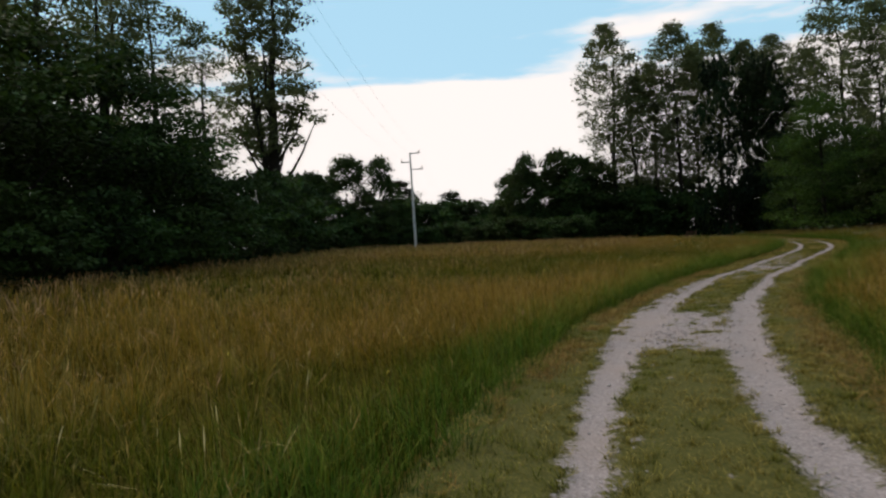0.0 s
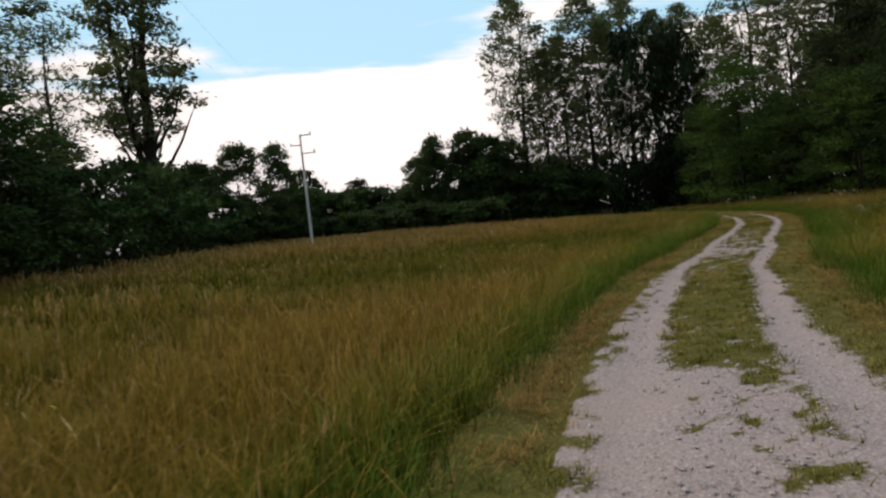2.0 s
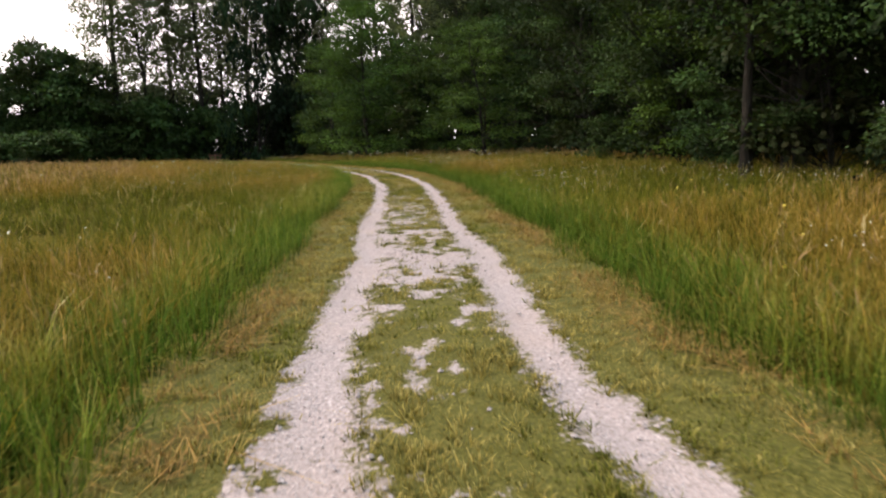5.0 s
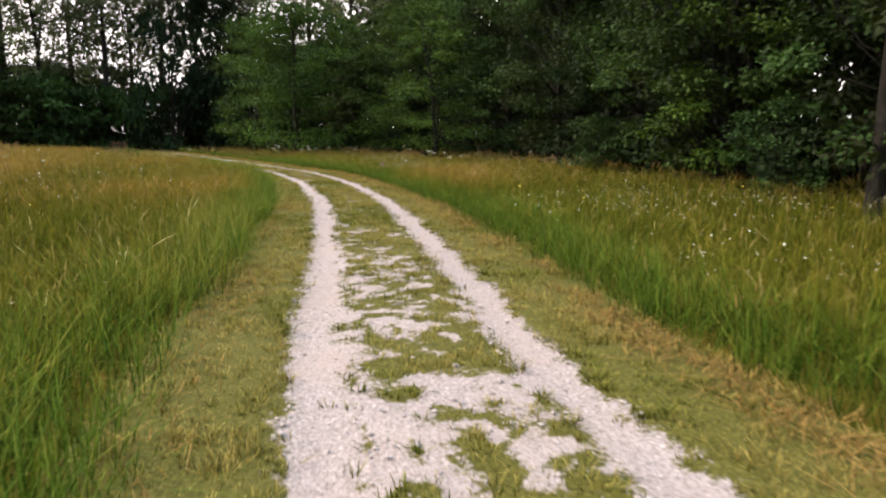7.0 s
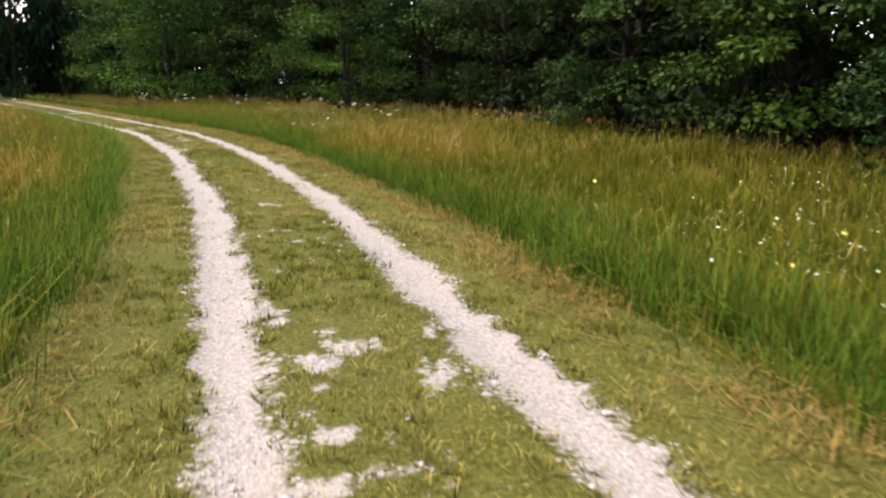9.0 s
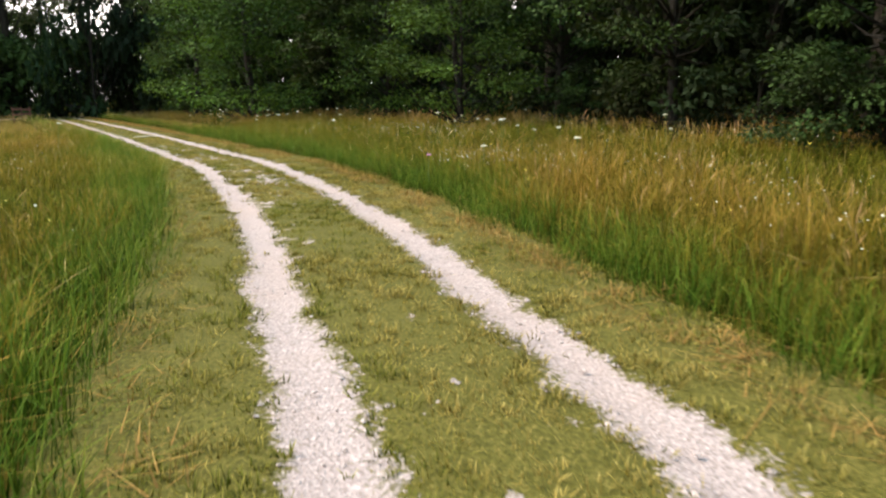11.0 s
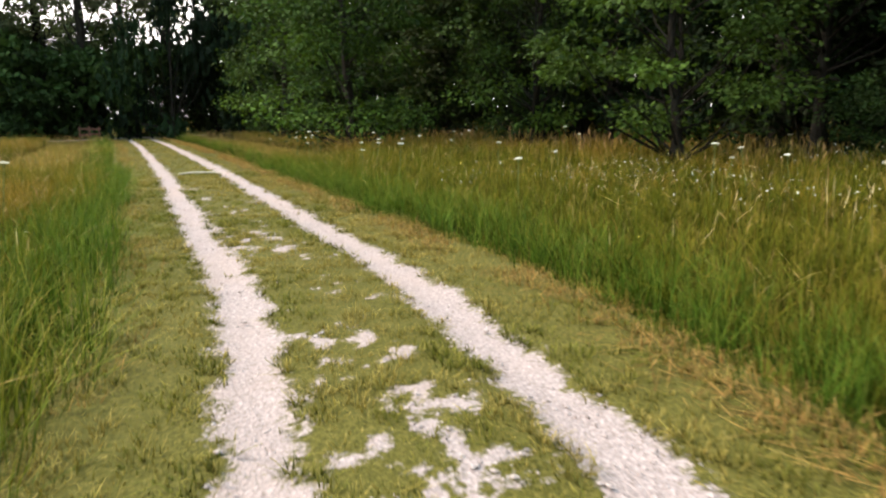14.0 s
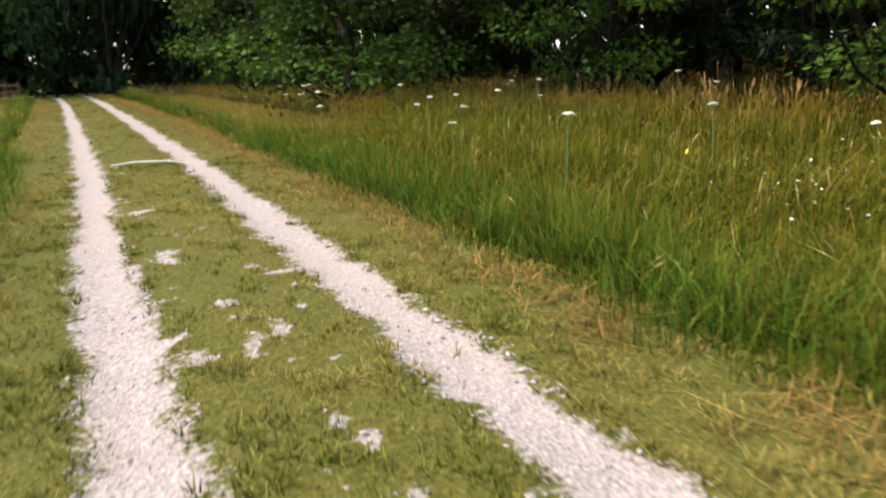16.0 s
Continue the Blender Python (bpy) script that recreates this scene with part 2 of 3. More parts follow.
# ---- lie of the land ----
def smooth(points, step):
    """A curve through the points, as places every step metres."""
    p = np.array([2 * np.array(points[0]) - points[1], *points, 2 * np.array(points[-1]) - points[-2]], float)
    out = []
    for a, b, c, d in zip(p, p[1:], p[2:], p[3:]):
        for u in np.linspace(0, 1, 30, endpoint=False):
            out.append(0.5 * (2 * b + (c - a) * u + (2 * a - 5 * b + 4 * c - d) * u * u + (3 * b - a - 3 * c + d) * u ** 3))
    out = np.array(out + [p[-2]])
    run = np.r_[0, np.cumsum(np.linalg.norm(np.diff(out, axis=0), axis=1))]
    at = np.arange(0, run[-1], step)
    return np.stack([np.interp(at, run, out[:, k]) for k in range(2)], 1), at


def chance2(i, j, seed):
    h = (i.astype(np.int64) * 374761393 + j.astype(np.int64) * 668265263 + seed * 974634777) & 0x7FFFFFFF
    h = ((h ^ (h >> 13)) * 1274126177) & 0x7FFFFFFF
    return ((h ^ (h >> 16)) & 0xFFFF) / 65535.0


def cloudy(x, y, seed=0, octaves=3):
    """Smooth noise between 0 and 1 over the plane."""
    total, weight = 0.0, 0.0
    for o in range(octaves):
        u, v = x * 2 ** o, y * 2 ** o
        i, j = np.floor(u), np.floor(v)
        a, b = u - i, v - j
        a, b = a * a * (3 - 2 * a), b * b * (3 - 2 * b)
        n = ((chance2(i, j, seed + o) * (1 - a) + chance2(i + 1, j, seed + o) * a) * (1 - b)
             + (chance2(i, j + 1, seed + o) * (1 - a) + chance2(i + 1, j + 1, seed + o) * a) * b)
        total, weight = total + n * 0.55 ** o, weight + 0.55 ** o
    return total / weight


LINE, RUN = smooth(TRACK_POINTS, 0.2)
AHEAD = np.gradient(LINE, axis=0)
AHEAD /= np.linalg.norm(AHEAD, axis=1)[:, None]
SIDE = np.stack([AHEAD[:, 1], -AHEAD[:, 0]], 1)   # to the walker's right


def beside(xy):
    """Metres to the right of the track's middle, and along it, for many places."""
    across, along = np.empty(len(xy)), np.empty(len(xy))
    for k in range(0, len(xy), 20000):
        part = xy[k:k + 20000]
        near = ((part[:, None, :] - LINE[None, ::3, :]) ** 2).sum(-1).argmin(1) * 3
        off = part - LINE[near]
        across[k:k + 20000] = (off * SIDE[near]).sum(1)
        along[k:k + 20000] = RUN[near] + (off * AHEAD[near]).sum(1)
    return across, along


def on_track(across, along):
    i = np.clip(along / 0.2, 0, len(LINE) - 1.001)
    k, f = i.astype(int), (i % 1)[:, None]
    return LINE[k] * (1 - f) + LINE[k + 1] * f + (SIDE[k] * (1 - f) + SIDE[k + 1] * f) * across[:, None]


def stretch_value(along, rows):
    return np.interp(along, [r[0] for r in rows], [r[1] for r in rows])


def gravel(u, s):
    """1 where the track is bare gravel, 0 where turf covers it."""
    ragged = (cloudy(u * 3.1 + 40, s * 2.2, 3) - 0.5) * 0.09 + (cloudy(u * 9 + 5, s * 8, 9, 2) - 0.5) * 0.14
    d = np.minimum(np.abs(u + GAUGE / 2) - stretch_value(s, LEFT_WIDTH) / 2, np.abs(u - GAUGE / 2) - stretch_value(s, RIGHT_WIDTH) / 2) + ragged
    worn = stretch_value(s, BARE_MIDDLE)
    middle = (cloudy(u * 4.6 + 11, s * 3.0, 21) * 0.5 + cloudy(u * 13, s * 11, 27, 2) * 0.5 - 0.97 + worn - 0.16 * u / GAUGE) * 0.9
    middle = middle + stretch_value(s, BARE_CREST) * np.exp(-((u - 0.05) / 0.13) ** 2) * (0.15 + 1.7 * cloudy(u * 18, s * 15, 29, 2))
    middle = np.where(np.abs(u) < GAUGE / 2 + 0.1, middle, -1)
    fringe = stretch_value(s, BARE_FRINGE)
    left = np.where((u < -GAUGE / 2) & (u > -GAUGE / 2 - fringe), (cloudy(u * 7 + 3, s * 6, 33, 2) - 0.46) * 0.6, -1)
    return np.clip(0.5 + np.maximum(np.maximum(-d, middle), left) * 4, 0, 1)


def mesh_from(name, verts, quads, material, floats=(), smooth_faces=False):
    me = bpy.data.meshes.new(name)
    k = quads.shape[1]
    me.vertices.add(len(verts))
    me.vertices.foreach_set("co", np.ascontiguousarray(verts, np.float32).ravel())
    me.loops.add(quads.size)
    me.loops.foreach_set("vertex_index", np.ascontiguousarray(quads, np.int32).ravel())
    me.polygons.add(len(quads))
    me.polygons.foreach_set("loop_start", np.arange(0, quads.size, k, dtype=np.int32))
    me.polygons.foreach_set("use_smooth", np.full(len(quads), smooth_faces))
    me.update(calc_edges=True)
    for key, values in floats:
        me.attributes.new(key, "FLOAT", "POINT").data.foreach_set("value", np.ascontiguousarray(values, np.float32))
    me.materials.append(material)
    return me


def grid(nu, nv):
    a = np.arange((nv - 1) * nu).reshape(nv - 1, nu)[:, :-1].ravel()
    return np.stack([a, a + 1, a + nu + 1, a + nu], 1)


def rise(xy):
    """The field climbs gently to the walker's left."""
    return 0.029 * np.clip(-beside(np.atleast_2d(np.asarray(xy, float)))[0] - 3, 0, 45)


# the ground reaches the horizon
edges = np.sort(np.r_[np.linspace(-60, 110, 86), -1500, -700, -300, -120, 170, 300, 700, 1500])
gx, gy = np.meshgrid(edges, edges)
lift = (cloudy(gx * 0.08 + 50, gy * 0.08, 5) - 0.5) * 0.12 - 0.08 + rise(np.stack([gx, gy], -1).reshape(-1, 2)).reshape(gx.shape)
ground = new("ground", mesh_from("ground", np.stack([gx, gy, lift], -1).reshape(-1, 3), grid(len(edges), len(edges)), SOIL, smooth_faces=True))
tagged(ground, "wide flat meadow ground of dark grassy soil", "ground", kind="structure")

# the double-rutted track with its mown verges
lanes = np.arange(-VERGE_LEFT - 0.25, VERGE_RIGHT + 0.26, 0.05)
paces = np.arange(0, RUN[-1] - 0.3, 0.06)
tu, ts = [a.ravel() for a in np.meshgrid(lanes, paces)]
stony = gravel(tu, ts)
rut = -0.025 * np.exp(-((np.abs(tu) - GAUGE / 2) / 0.16) ** 2) + 0.012 * (cloudy(tu * 5, ts * 5, 14) - 0.5) + 0.02 * (cloudy(tu, ts, 15) - 0.5)
fade = np.clip((np.minimum(tu + VERGE_LEFT + 0.25, VERGE_RIGHT + 0.25 - tu)) / 0.2, 0, 1)
tz = (rut + 0.004) * fade - 0.10 * (1 - fade)
road = new("road", mesh_from("road", np.c_[on_track(tu, ts), tz], grid(len(lanes), len(paces)), TRACK, [("gravel", stony)], True))
tagged(road, "pale crushed limestone farm track with two worn wheel ruts", "track", kind="structure")

# gravel lane that crosses at the wood's edge
ca, cb = np.array(CROSS_FROM), np.array(CROSS_TO)
cu, cs = [a.ravel() for a in np.meshgrid(np.linspace(-1.1, 1.1, 23), np.linspace(0, 1, 120))]
along_lane = (cb - ca) / np.linalg.norm(cb - ca)
lane_xy = ca + cs[:, None] * (cb - ca) + cu[:, None] * np.array([along_lane[1], -along_lane[0]]) + 0.35 * np.sin(cs * 7)[:, None] * np.array([along_lane[1], -along_lane[0]])
lane_bare = np.clip(0.5 + 4 * (0.75 - np.abs(cu) + 0.5 * (cloudy(lane_xy[:, 0] * 2, lane_xy[:, 1] * 2, 8) - 0.5)), 0, 1)
lane = new("crossing_lane", mesh_from("crossing_lane", np.c_[lane_xy, 0.03 - 0.12 * np.clip(np.abs(cu) - 0.9, 0, 1) / 0.2], grid(23, 120), TRACK, [("gravel", lane_bare)], True))
tagged(lane, "pale gravel lane that runs along the edge of the wood", "track", kind="structure")


# ---- grass ----
def blades(name, at, height, width, tone, material, lean=0.35, rng=None, head=0.0, short=False, fan=None):
    """Many grass blades in one mesh: each a tapered, bent strip; head: width of the seed head at its top; fan: the way each one leans."""
    n = len(at)
    yaw = rng.uniform(0, 2 * np.pi, n) if fan is None else fan
    bend = np.abs(rng.normal(0, lean, n)) + 0.05
    face = yaw + rng.uniform(-0.9, 0.9, n) + np.pi / 2
    out, flat = np.stack([np.cos(yaw), np.sin(yaw)], 1), np.stack([np.cos(face), np.sin(face)], 1)
    levels = ((0.0, 1.0), (0.4, 0.9), (0.75, 0.65), (1.0, 0.1)) if lean > 0.65 else ((0.0, 1.0), (0.5, 0.75), (1.0, 0.12)) if not head else ((0.0, 0.5), (0.70, 0.35), (0.86, head), (1.0, 0.2))
    if short:
        levels = ((0.0, 1.0), (1.0, 0.15))
    verts, along = [], []
    for h, w in levels:
        mid = np.c_[at[:, :2] + out * (height * bend * h * h)[:, None], at[:, 2] + height * h * (1 - 0.25 * bend * h)]
        half = np.c_[flat * (width * w / 2)[:, None], np.zeros(n)]
        verts += [mid - half, mid + half]
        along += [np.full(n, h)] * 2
    k = len(verts)
    v = np.stack(verts, 1).reshape(-1, 3)
    quads = [(2 * j, 2 * j + 1, 2 * j + 3, 2 * j + 2) for j in range(k // 2 - 1)]
    f = (np.arange(n)[:, None, None] * k + np.array(quads)[None]).reshape(-1, 4)
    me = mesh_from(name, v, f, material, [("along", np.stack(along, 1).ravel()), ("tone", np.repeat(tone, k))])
    return tagged(new(name, me), kind="stuff")


rng = np.random.default_rng(7)


def scatter(count, low, high, start, stop):
    """Random places with low < metres from the middle < high, on one side."""
    return np.c_[rng.uniform(low, high, count), rng.uniform(start, stop, count)]


LAST = RUN[-1] - 1.0
# short turf on the middle ridge and the verges: little fanned tufts, none where the gravel shows
def tufts(at, each, radius):
    """Blades round every tuft: their places, the tuft of each and the way each leans."""
    own = np.repeat(np.arange(len(at)), each)
    off = rng.normal(0, radius, (len(own), 2))
    return at[own] + off, own, np.arctan2(off[:, 1], off[:, 0]) + rng.normal(0, 0.5, len(own))


us = np.concatenate([scatter(TURF_TUFTS, -VERGE_LEFT - 0.1, VERGE_RIGHT + 0.1, 5, 60), scatter(TURF_TUFTS // 8, -VERGE_LEFT - 0.1, VERGE_RIGHT + 0.1, 60, LAST)])
bare = gravel(us[:, 0], us[:, 1])
us = us[rng.uniform(0, 1, len(us)) > np.clip(bare * 1.9 - 0.3, 0, 0.998)]
us = us[rng.uniform(0.08, 0.62, len(us)) < cloudy(us[:, 0] * 11, us[:, 1] * 8, 61, 2)]
xy, own, fan = tufts(on_track(us[:, 0], us[:, 1]), 6, 0.015)
hump = cloudy(us[:, 0] * 11, us[:, 1] * 8, 61, 2)
between = np.abs(us[:, 0]) < GAUGE / 2
tone = np.clip(cloudy(us[:, 0] * 2.2 + 9, us[:, 1] * 1.1, 71) * 3.2 - 1.2 + np.where(between, 0.02, 0.10) + rng.normal(0, 0.16, len(us)), 0, 1)
size = rng.uniform(0.016, 0.034, len(us)) * np.clip(0.7 + 4.0 * (hump - 0.40), 0.6, 1.8)
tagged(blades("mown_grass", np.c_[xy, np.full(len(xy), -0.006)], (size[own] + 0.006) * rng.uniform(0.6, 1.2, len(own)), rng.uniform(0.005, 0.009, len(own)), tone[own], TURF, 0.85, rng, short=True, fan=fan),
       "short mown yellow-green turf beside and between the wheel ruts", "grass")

# cut hay left in a ragged line along the foot of the tall grass
us = np.concatenate([np.c_[VERGE_RIGHT - 0.12 + rng.normal(0, 0.12, 34000), rng.uniform(0, LAST, 34000)],
                     np.c_[-VERGE_LEFT + 0.1 + rng.normal(0, 0.12, 9000), rng.uniform(0, LAST, 9000)],
                     np.c_[-1.08 + rng.normal(0, 0.11, 7000), rng.uniform(12, 26, 7000)]])
us = us[cloudy(us[:, 0] * 2, us[:, 1] * 1.1, 91) > 0.42]
xy = on_track(us[:, 0], us[:, 1])
tagged(blades("cut_hay", np.c_[xy, rng.uniform(0, 0.03, len(xy))], rng.uniform(0.035, 0.085, len(xy)), rng.uniform(0.004, 0.010, len(xy)),
              np.full(len(xy), 0.5), HAY, 2.2, rng, short=True), "dry brown cut hay lying along the mown edge", "hay")


def meadow(side, low, high, count, name, label, tall, wide, material, lean=0.3, seed=0, head=0.0, brown=0.0, each=8, start=3.0, stop=None):
    """Fanned tufts of tall grass between low and high metres past the mown verge, count to the square metre."""
    verge = VERGE_RIGHT if side > 0 else VERGE_LEFT
    stop = stop or LAST
    us = scatter(int(count / each * (high - low) * (stop - start)), low, high, start, stop)
    wander = (cloudy(us[:, 1] * 0.7, us[:, 1] * 0 + side * 9, 4) - 0.5) * 0.35
    us[:, 0] = side * (verge + us[:, 0] + wander)
    k = np.clip(us[:, 1], 0, None)
    xy = on_track(us[:, 0], k) + (us[:, 1] - k)[:, None] * AHEAD[0]
    across, along = beside(xy)
    keep = (across * side > verge - 0.22) & CLEAR(xy)
    xy, across, along = xy[keep], across[keep], along[keep]
    patch = cloudy(xy[:, 0] * 0.22 + 30, xy[:, 1] * 0.22, 51 + seed) * 0.6 + cloudy(xy[:, 0] * 1.1, xy[:, 1] * 1.1, 57 + seed) * 0.4
    inward = np.clip((across * side - verge) / 1.1, 0, 1)
    tone = np.clip((patch - 0.5) * 5.2 + 0.18 + 0.42 * inward + brown - 0.25 - (0.5 if side > 0 else 0.28) * np.clip((along - 25) / 9, 0, 1) + rng.normal(0, 0.14, len(xy)), 0, 1)
    height = tall * (0.30 + 1.1 * patch) * ((0.72 if side > 0 else 0.95) + (0.28 if side > 0 else 0.05) * inward) * rng.uniform(0.55, 1.15, len(xy))
    at, own, fan = tufts(xy, each, 0.035 + 0.4 * wide)
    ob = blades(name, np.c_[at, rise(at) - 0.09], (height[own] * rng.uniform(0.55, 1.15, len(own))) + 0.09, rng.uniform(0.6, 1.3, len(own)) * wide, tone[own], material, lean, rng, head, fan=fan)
    return tagged(ob, label, "grass")


def CLEAR(xy):
    """Keeps tall grass off the lane by the wood."""
    rel = xy - ca
    a = rel @ along_lane
    b = rel @ np.array([along_lane[1], -along_lane[0]])
    return ~((a > -2) & (a < np.linalg.norm(cb - ca) + 2) & (np.abs(b) < 1.5))


TALLEST = "tall uncut meadow grass turning from green to straw"
SEEDING = "reddish-brown seed heads above tall meadow grass"
for side, extra in ((-1, LEFT_BROWN), (1, 0.04)):
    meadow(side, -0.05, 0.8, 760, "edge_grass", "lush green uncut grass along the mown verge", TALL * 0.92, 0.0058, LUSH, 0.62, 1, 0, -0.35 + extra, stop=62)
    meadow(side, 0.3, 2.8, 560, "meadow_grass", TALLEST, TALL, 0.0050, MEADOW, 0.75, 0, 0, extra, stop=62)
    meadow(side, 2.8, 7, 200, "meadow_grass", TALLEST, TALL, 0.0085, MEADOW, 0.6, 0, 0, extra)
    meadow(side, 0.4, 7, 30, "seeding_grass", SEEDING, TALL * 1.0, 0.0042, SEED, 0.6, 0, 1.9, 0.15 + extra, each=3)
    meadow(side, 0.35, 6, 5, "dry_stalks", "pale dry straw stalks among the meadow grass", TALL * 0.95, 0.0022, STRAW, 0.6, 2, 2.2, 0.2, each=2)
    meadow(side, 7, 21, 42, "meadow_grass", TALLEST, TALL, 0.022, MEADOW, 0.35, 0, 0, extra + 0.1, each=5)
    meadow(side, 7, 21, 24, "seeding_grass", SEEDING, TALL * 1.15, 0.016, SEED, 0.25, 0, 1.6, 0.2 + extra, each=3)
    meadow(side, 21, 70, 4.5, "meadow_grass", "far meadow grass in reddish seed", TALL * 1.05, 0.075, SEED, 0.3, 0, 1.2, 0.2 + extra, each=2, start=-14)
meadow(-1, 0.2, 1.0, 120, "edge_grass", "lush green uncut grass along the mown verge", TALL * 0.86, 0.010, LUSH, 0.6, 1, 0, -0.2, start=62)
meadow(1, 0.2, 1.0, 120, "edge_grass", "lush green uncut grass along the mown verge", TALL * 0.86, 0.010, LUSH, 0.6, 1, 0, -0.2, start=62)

# ---- trees ----
def tube(points, radii, sides=7):
    """A tapered tube through the points: its corners and faces."""
    points, radii = np.array(points, float), np.array(radii, float)
    way = np.gradient(points, axis=0)
    way /= np.linalg.norm(way, axis=1)[:, None]
    ref = np.array([1.0, 0, 0]) if abs(way[0, 2]) > 0.7 else np.array([0, 0, 1.0])
    a = np.cross(way, ref)
    a /= np.linalg.norm(a, axis=1)[:, None]
    b = np.cross(way, a)
    turn = np.arange(sides) * 2 * np.pi / sides
    v = points[:, None] + radii[:, None, None] * (np.cos(turn)[None, :, None] * a[:, None] + np.sin(turn)[None, :, None] * b[:, None])
    k = len(points)
    f = [(i * sides + j, i * sides + (j + 1) % sides, (i + 1) * sides + (j + 1) % sides, (i + 1) * sides + j) for i in range(k - 1) for j in range(sides)]
    return v.reshape(-1, 3), np.array(f)


def joined(pieces):
    verts, faces, n = [], [], 0
    for v, f in pieces:
        verts.append(v)
        faces.append(f + n)
        n += len(v)
    return np.concatenate(verts), np.concatenate(faces)


def leaf_cloud(r, centres, spread, per, size, droop=0.0):
    """Leaves in clumps: folded rhombic blades in all directions."""
    n = len(centres) * per
    out = r.normal(0, 1, (n, 3))
    out /= np.linalg.norm(out, axis=1)[:, None]
    shell = np.repeat(spread, per) * r.uniform(0.25, 1.0, n) ** 0.6 * (1 + 0.25 * r.normal(0, 1, n))
    at = np.repeat(centres, per, axis=0) + out * shell[:, None] * (1.2, 1.2, 0.5)
    tip = out * (1.0, 1.0, 0.45) + r.normal(0, 0.4, (n, 3)) - (0, 0, droop)
    tip /= np.linalg.norm(tip, axis=1)[:, None]
    wide = np.cross(tip, r.normal(0, 0.6, (n, 3)) + (0, 0, 1))
    wide /= np.linalg.norm(wide, axis=1)[:, None]
    fold = np.cross(tip, wide)
    s = (r.uniform(0.6, 1.3, n) * size)[:, None]
    v = np.stack([at, at + s * (0.45 * tip + 0.32 * wide + 0.08 * fold), at + s * tip, at + s * (0.5 * tip - 0.32 * wide + 0.08 * fold)], 1).reshape(-1, 3)
    f = np.arange(4 * n).reshape(n, 4)
    return v, f, np.repeat(r.uniform(0, 1, len(centres)) ** 1.9, per * 4)


def make_tree(name, seed, height, girth, foot, radius, clumps, per, leaf, material, upright=0.3, stems=1, profile=None, label="", spread=1.0, category="tree"):
    """One tree at the origin: an Empty with a trunk (limbs grown on) and a crown. foot: where the crown begins; radius: its widest reach."""
    r = np.random.default_rng(seed)
    profile = profile or (lambda q: np.sqrt(np.clip(1 - (2 * q - 0.85) ** 2 / 1.35, 0.02, 1)))
    root = new(name)
    q = r.uniform(0.0, 1.0, clumps) ** 0.85
    turn, reach = r.uniform(0, 2 * np.pi, clumps), np.sqrt(r.uniform(0.08, 1, clumps)) * radius * profile(q) * r.uniform(0.75, 1.15, clumps)
    centres = np.c_[np.cos(turn) * reach, np.sin(turn) * reach, foot + q * (height - foot)]
    wood = []
    stem_tops = []
    for k in range(stems):
        a = r.uniform(0, 2 * np.pi)
        off = (0.0 if stems == 1 else 0.32 * radius)
        hs = np.linspace(0, 1, 9)
        sway = np.cumsum(r.normal(0, 0.012 * height, (9, 2)), axis=0) * hs[:, None]
        pts = np.c_[sway + np.stack([np.cos(a), np.sin(a)]) * (off * hs ** 1.2)[:, None], hs * height * (0.93 if k == 0 else r.uniform(0.7, 0.88)) - 0.2]
        rad = girth * (1.0 if k == 0 else 0.62) * (1 - 0.9 * hs) * (1 + 0.5 * np.exp(-hs * 18))
        wood.append(tube(pts, rad, 9))
        stem_tops.append(pts)
    for c in centres[:: max(1, clumps // 34)]:
        pts = stem_tops[r.integers(stems)]
        z0 = max(c[2] - (upright + 0.25) * np.hypot(c[0], c[1]) * 1.6, 0.18 * height if foot > 1 else 0.1)
        base = np.array([np.interp(z0, pts[:, 2], pts[:, i]) for i in range(3)])
        g = girth * 0.34 * max(0.2, 1 - z0 / height)
        mid = base * 0.5 + c * 0.5 + (0, 0, -0.08 * np.linalg.norm(c - base)) + r.normal(0, 0.05, 3) * np.linalg.norm(c - base)
        wood.append(tube([base, mid, c], [g, g * 0.6, g * 0.15], 5))
    v, f = joined(wood)
    trunk = new("trunk", mesh_from("trunk", v, f, BARK, smooth_faces=True))
    v, f, tone = leaf_cloud(r, centres, r.uniform(0.55, 1.3, clumps) * spread * radius * 0.25, per, leaf, 0.3)
    crown = new("crown", mesh_from("crown", v, f, material, [("tone", tone)]))
    trunk.parent = crown.parent = root
    return tagged(root, label, category)


def stand(root, places, group=""):
    """Set copies of a tree at (x, y, scale, stretch): the first place takes the tree itself."""
    poses = [pose(x, y, float(rise((x, y))[0]) - 0.05, 0, 0, (k * 137.5 + x * 31) % 360) @ Matrix.Diagonal((s, s, s * tall, 1)) for k, (x, y, s, tall) in enumerate(places)]
    made = [copy_thing(root, m) for m in poses[1:]]
    root.matrix_basis = poses[0]
    for ob in (root, *made):
        if group:
            ob["group"] = group
    return root


def jitter(places, seed, by=0.5):
    r = random.Random(seed)
    return [(x + r.uniform(-by, by), y + r.uniform(-by, by), s * r.uniform(0.88, 1.12), tall * r.uniform(0.9, 1.12)) for x, y, s, tall in places]


def row(points, step, back, scale, tall, seed, by=0.6):
    """Places along a line of the plan, shifted back metres to its right."""
    line, run = smooth(points, step)
    way = np.gradient(line, axis=0)
    way /= np.linalg.norm(way, axis=1)[:, None]
    at = line + back * np.stack([way[:, 1], -way[:, 0]], 1)
    return jitter([(float(x), float(y), scale, tall) for x, y in at], seed, by)


def narrow(q):
    return np.clip(0.35 + 1.3 * q * (1.15 - q) * 1.6, 0.1, 1) * np.clip((1.04 - q) * 4, 0.15, 1)


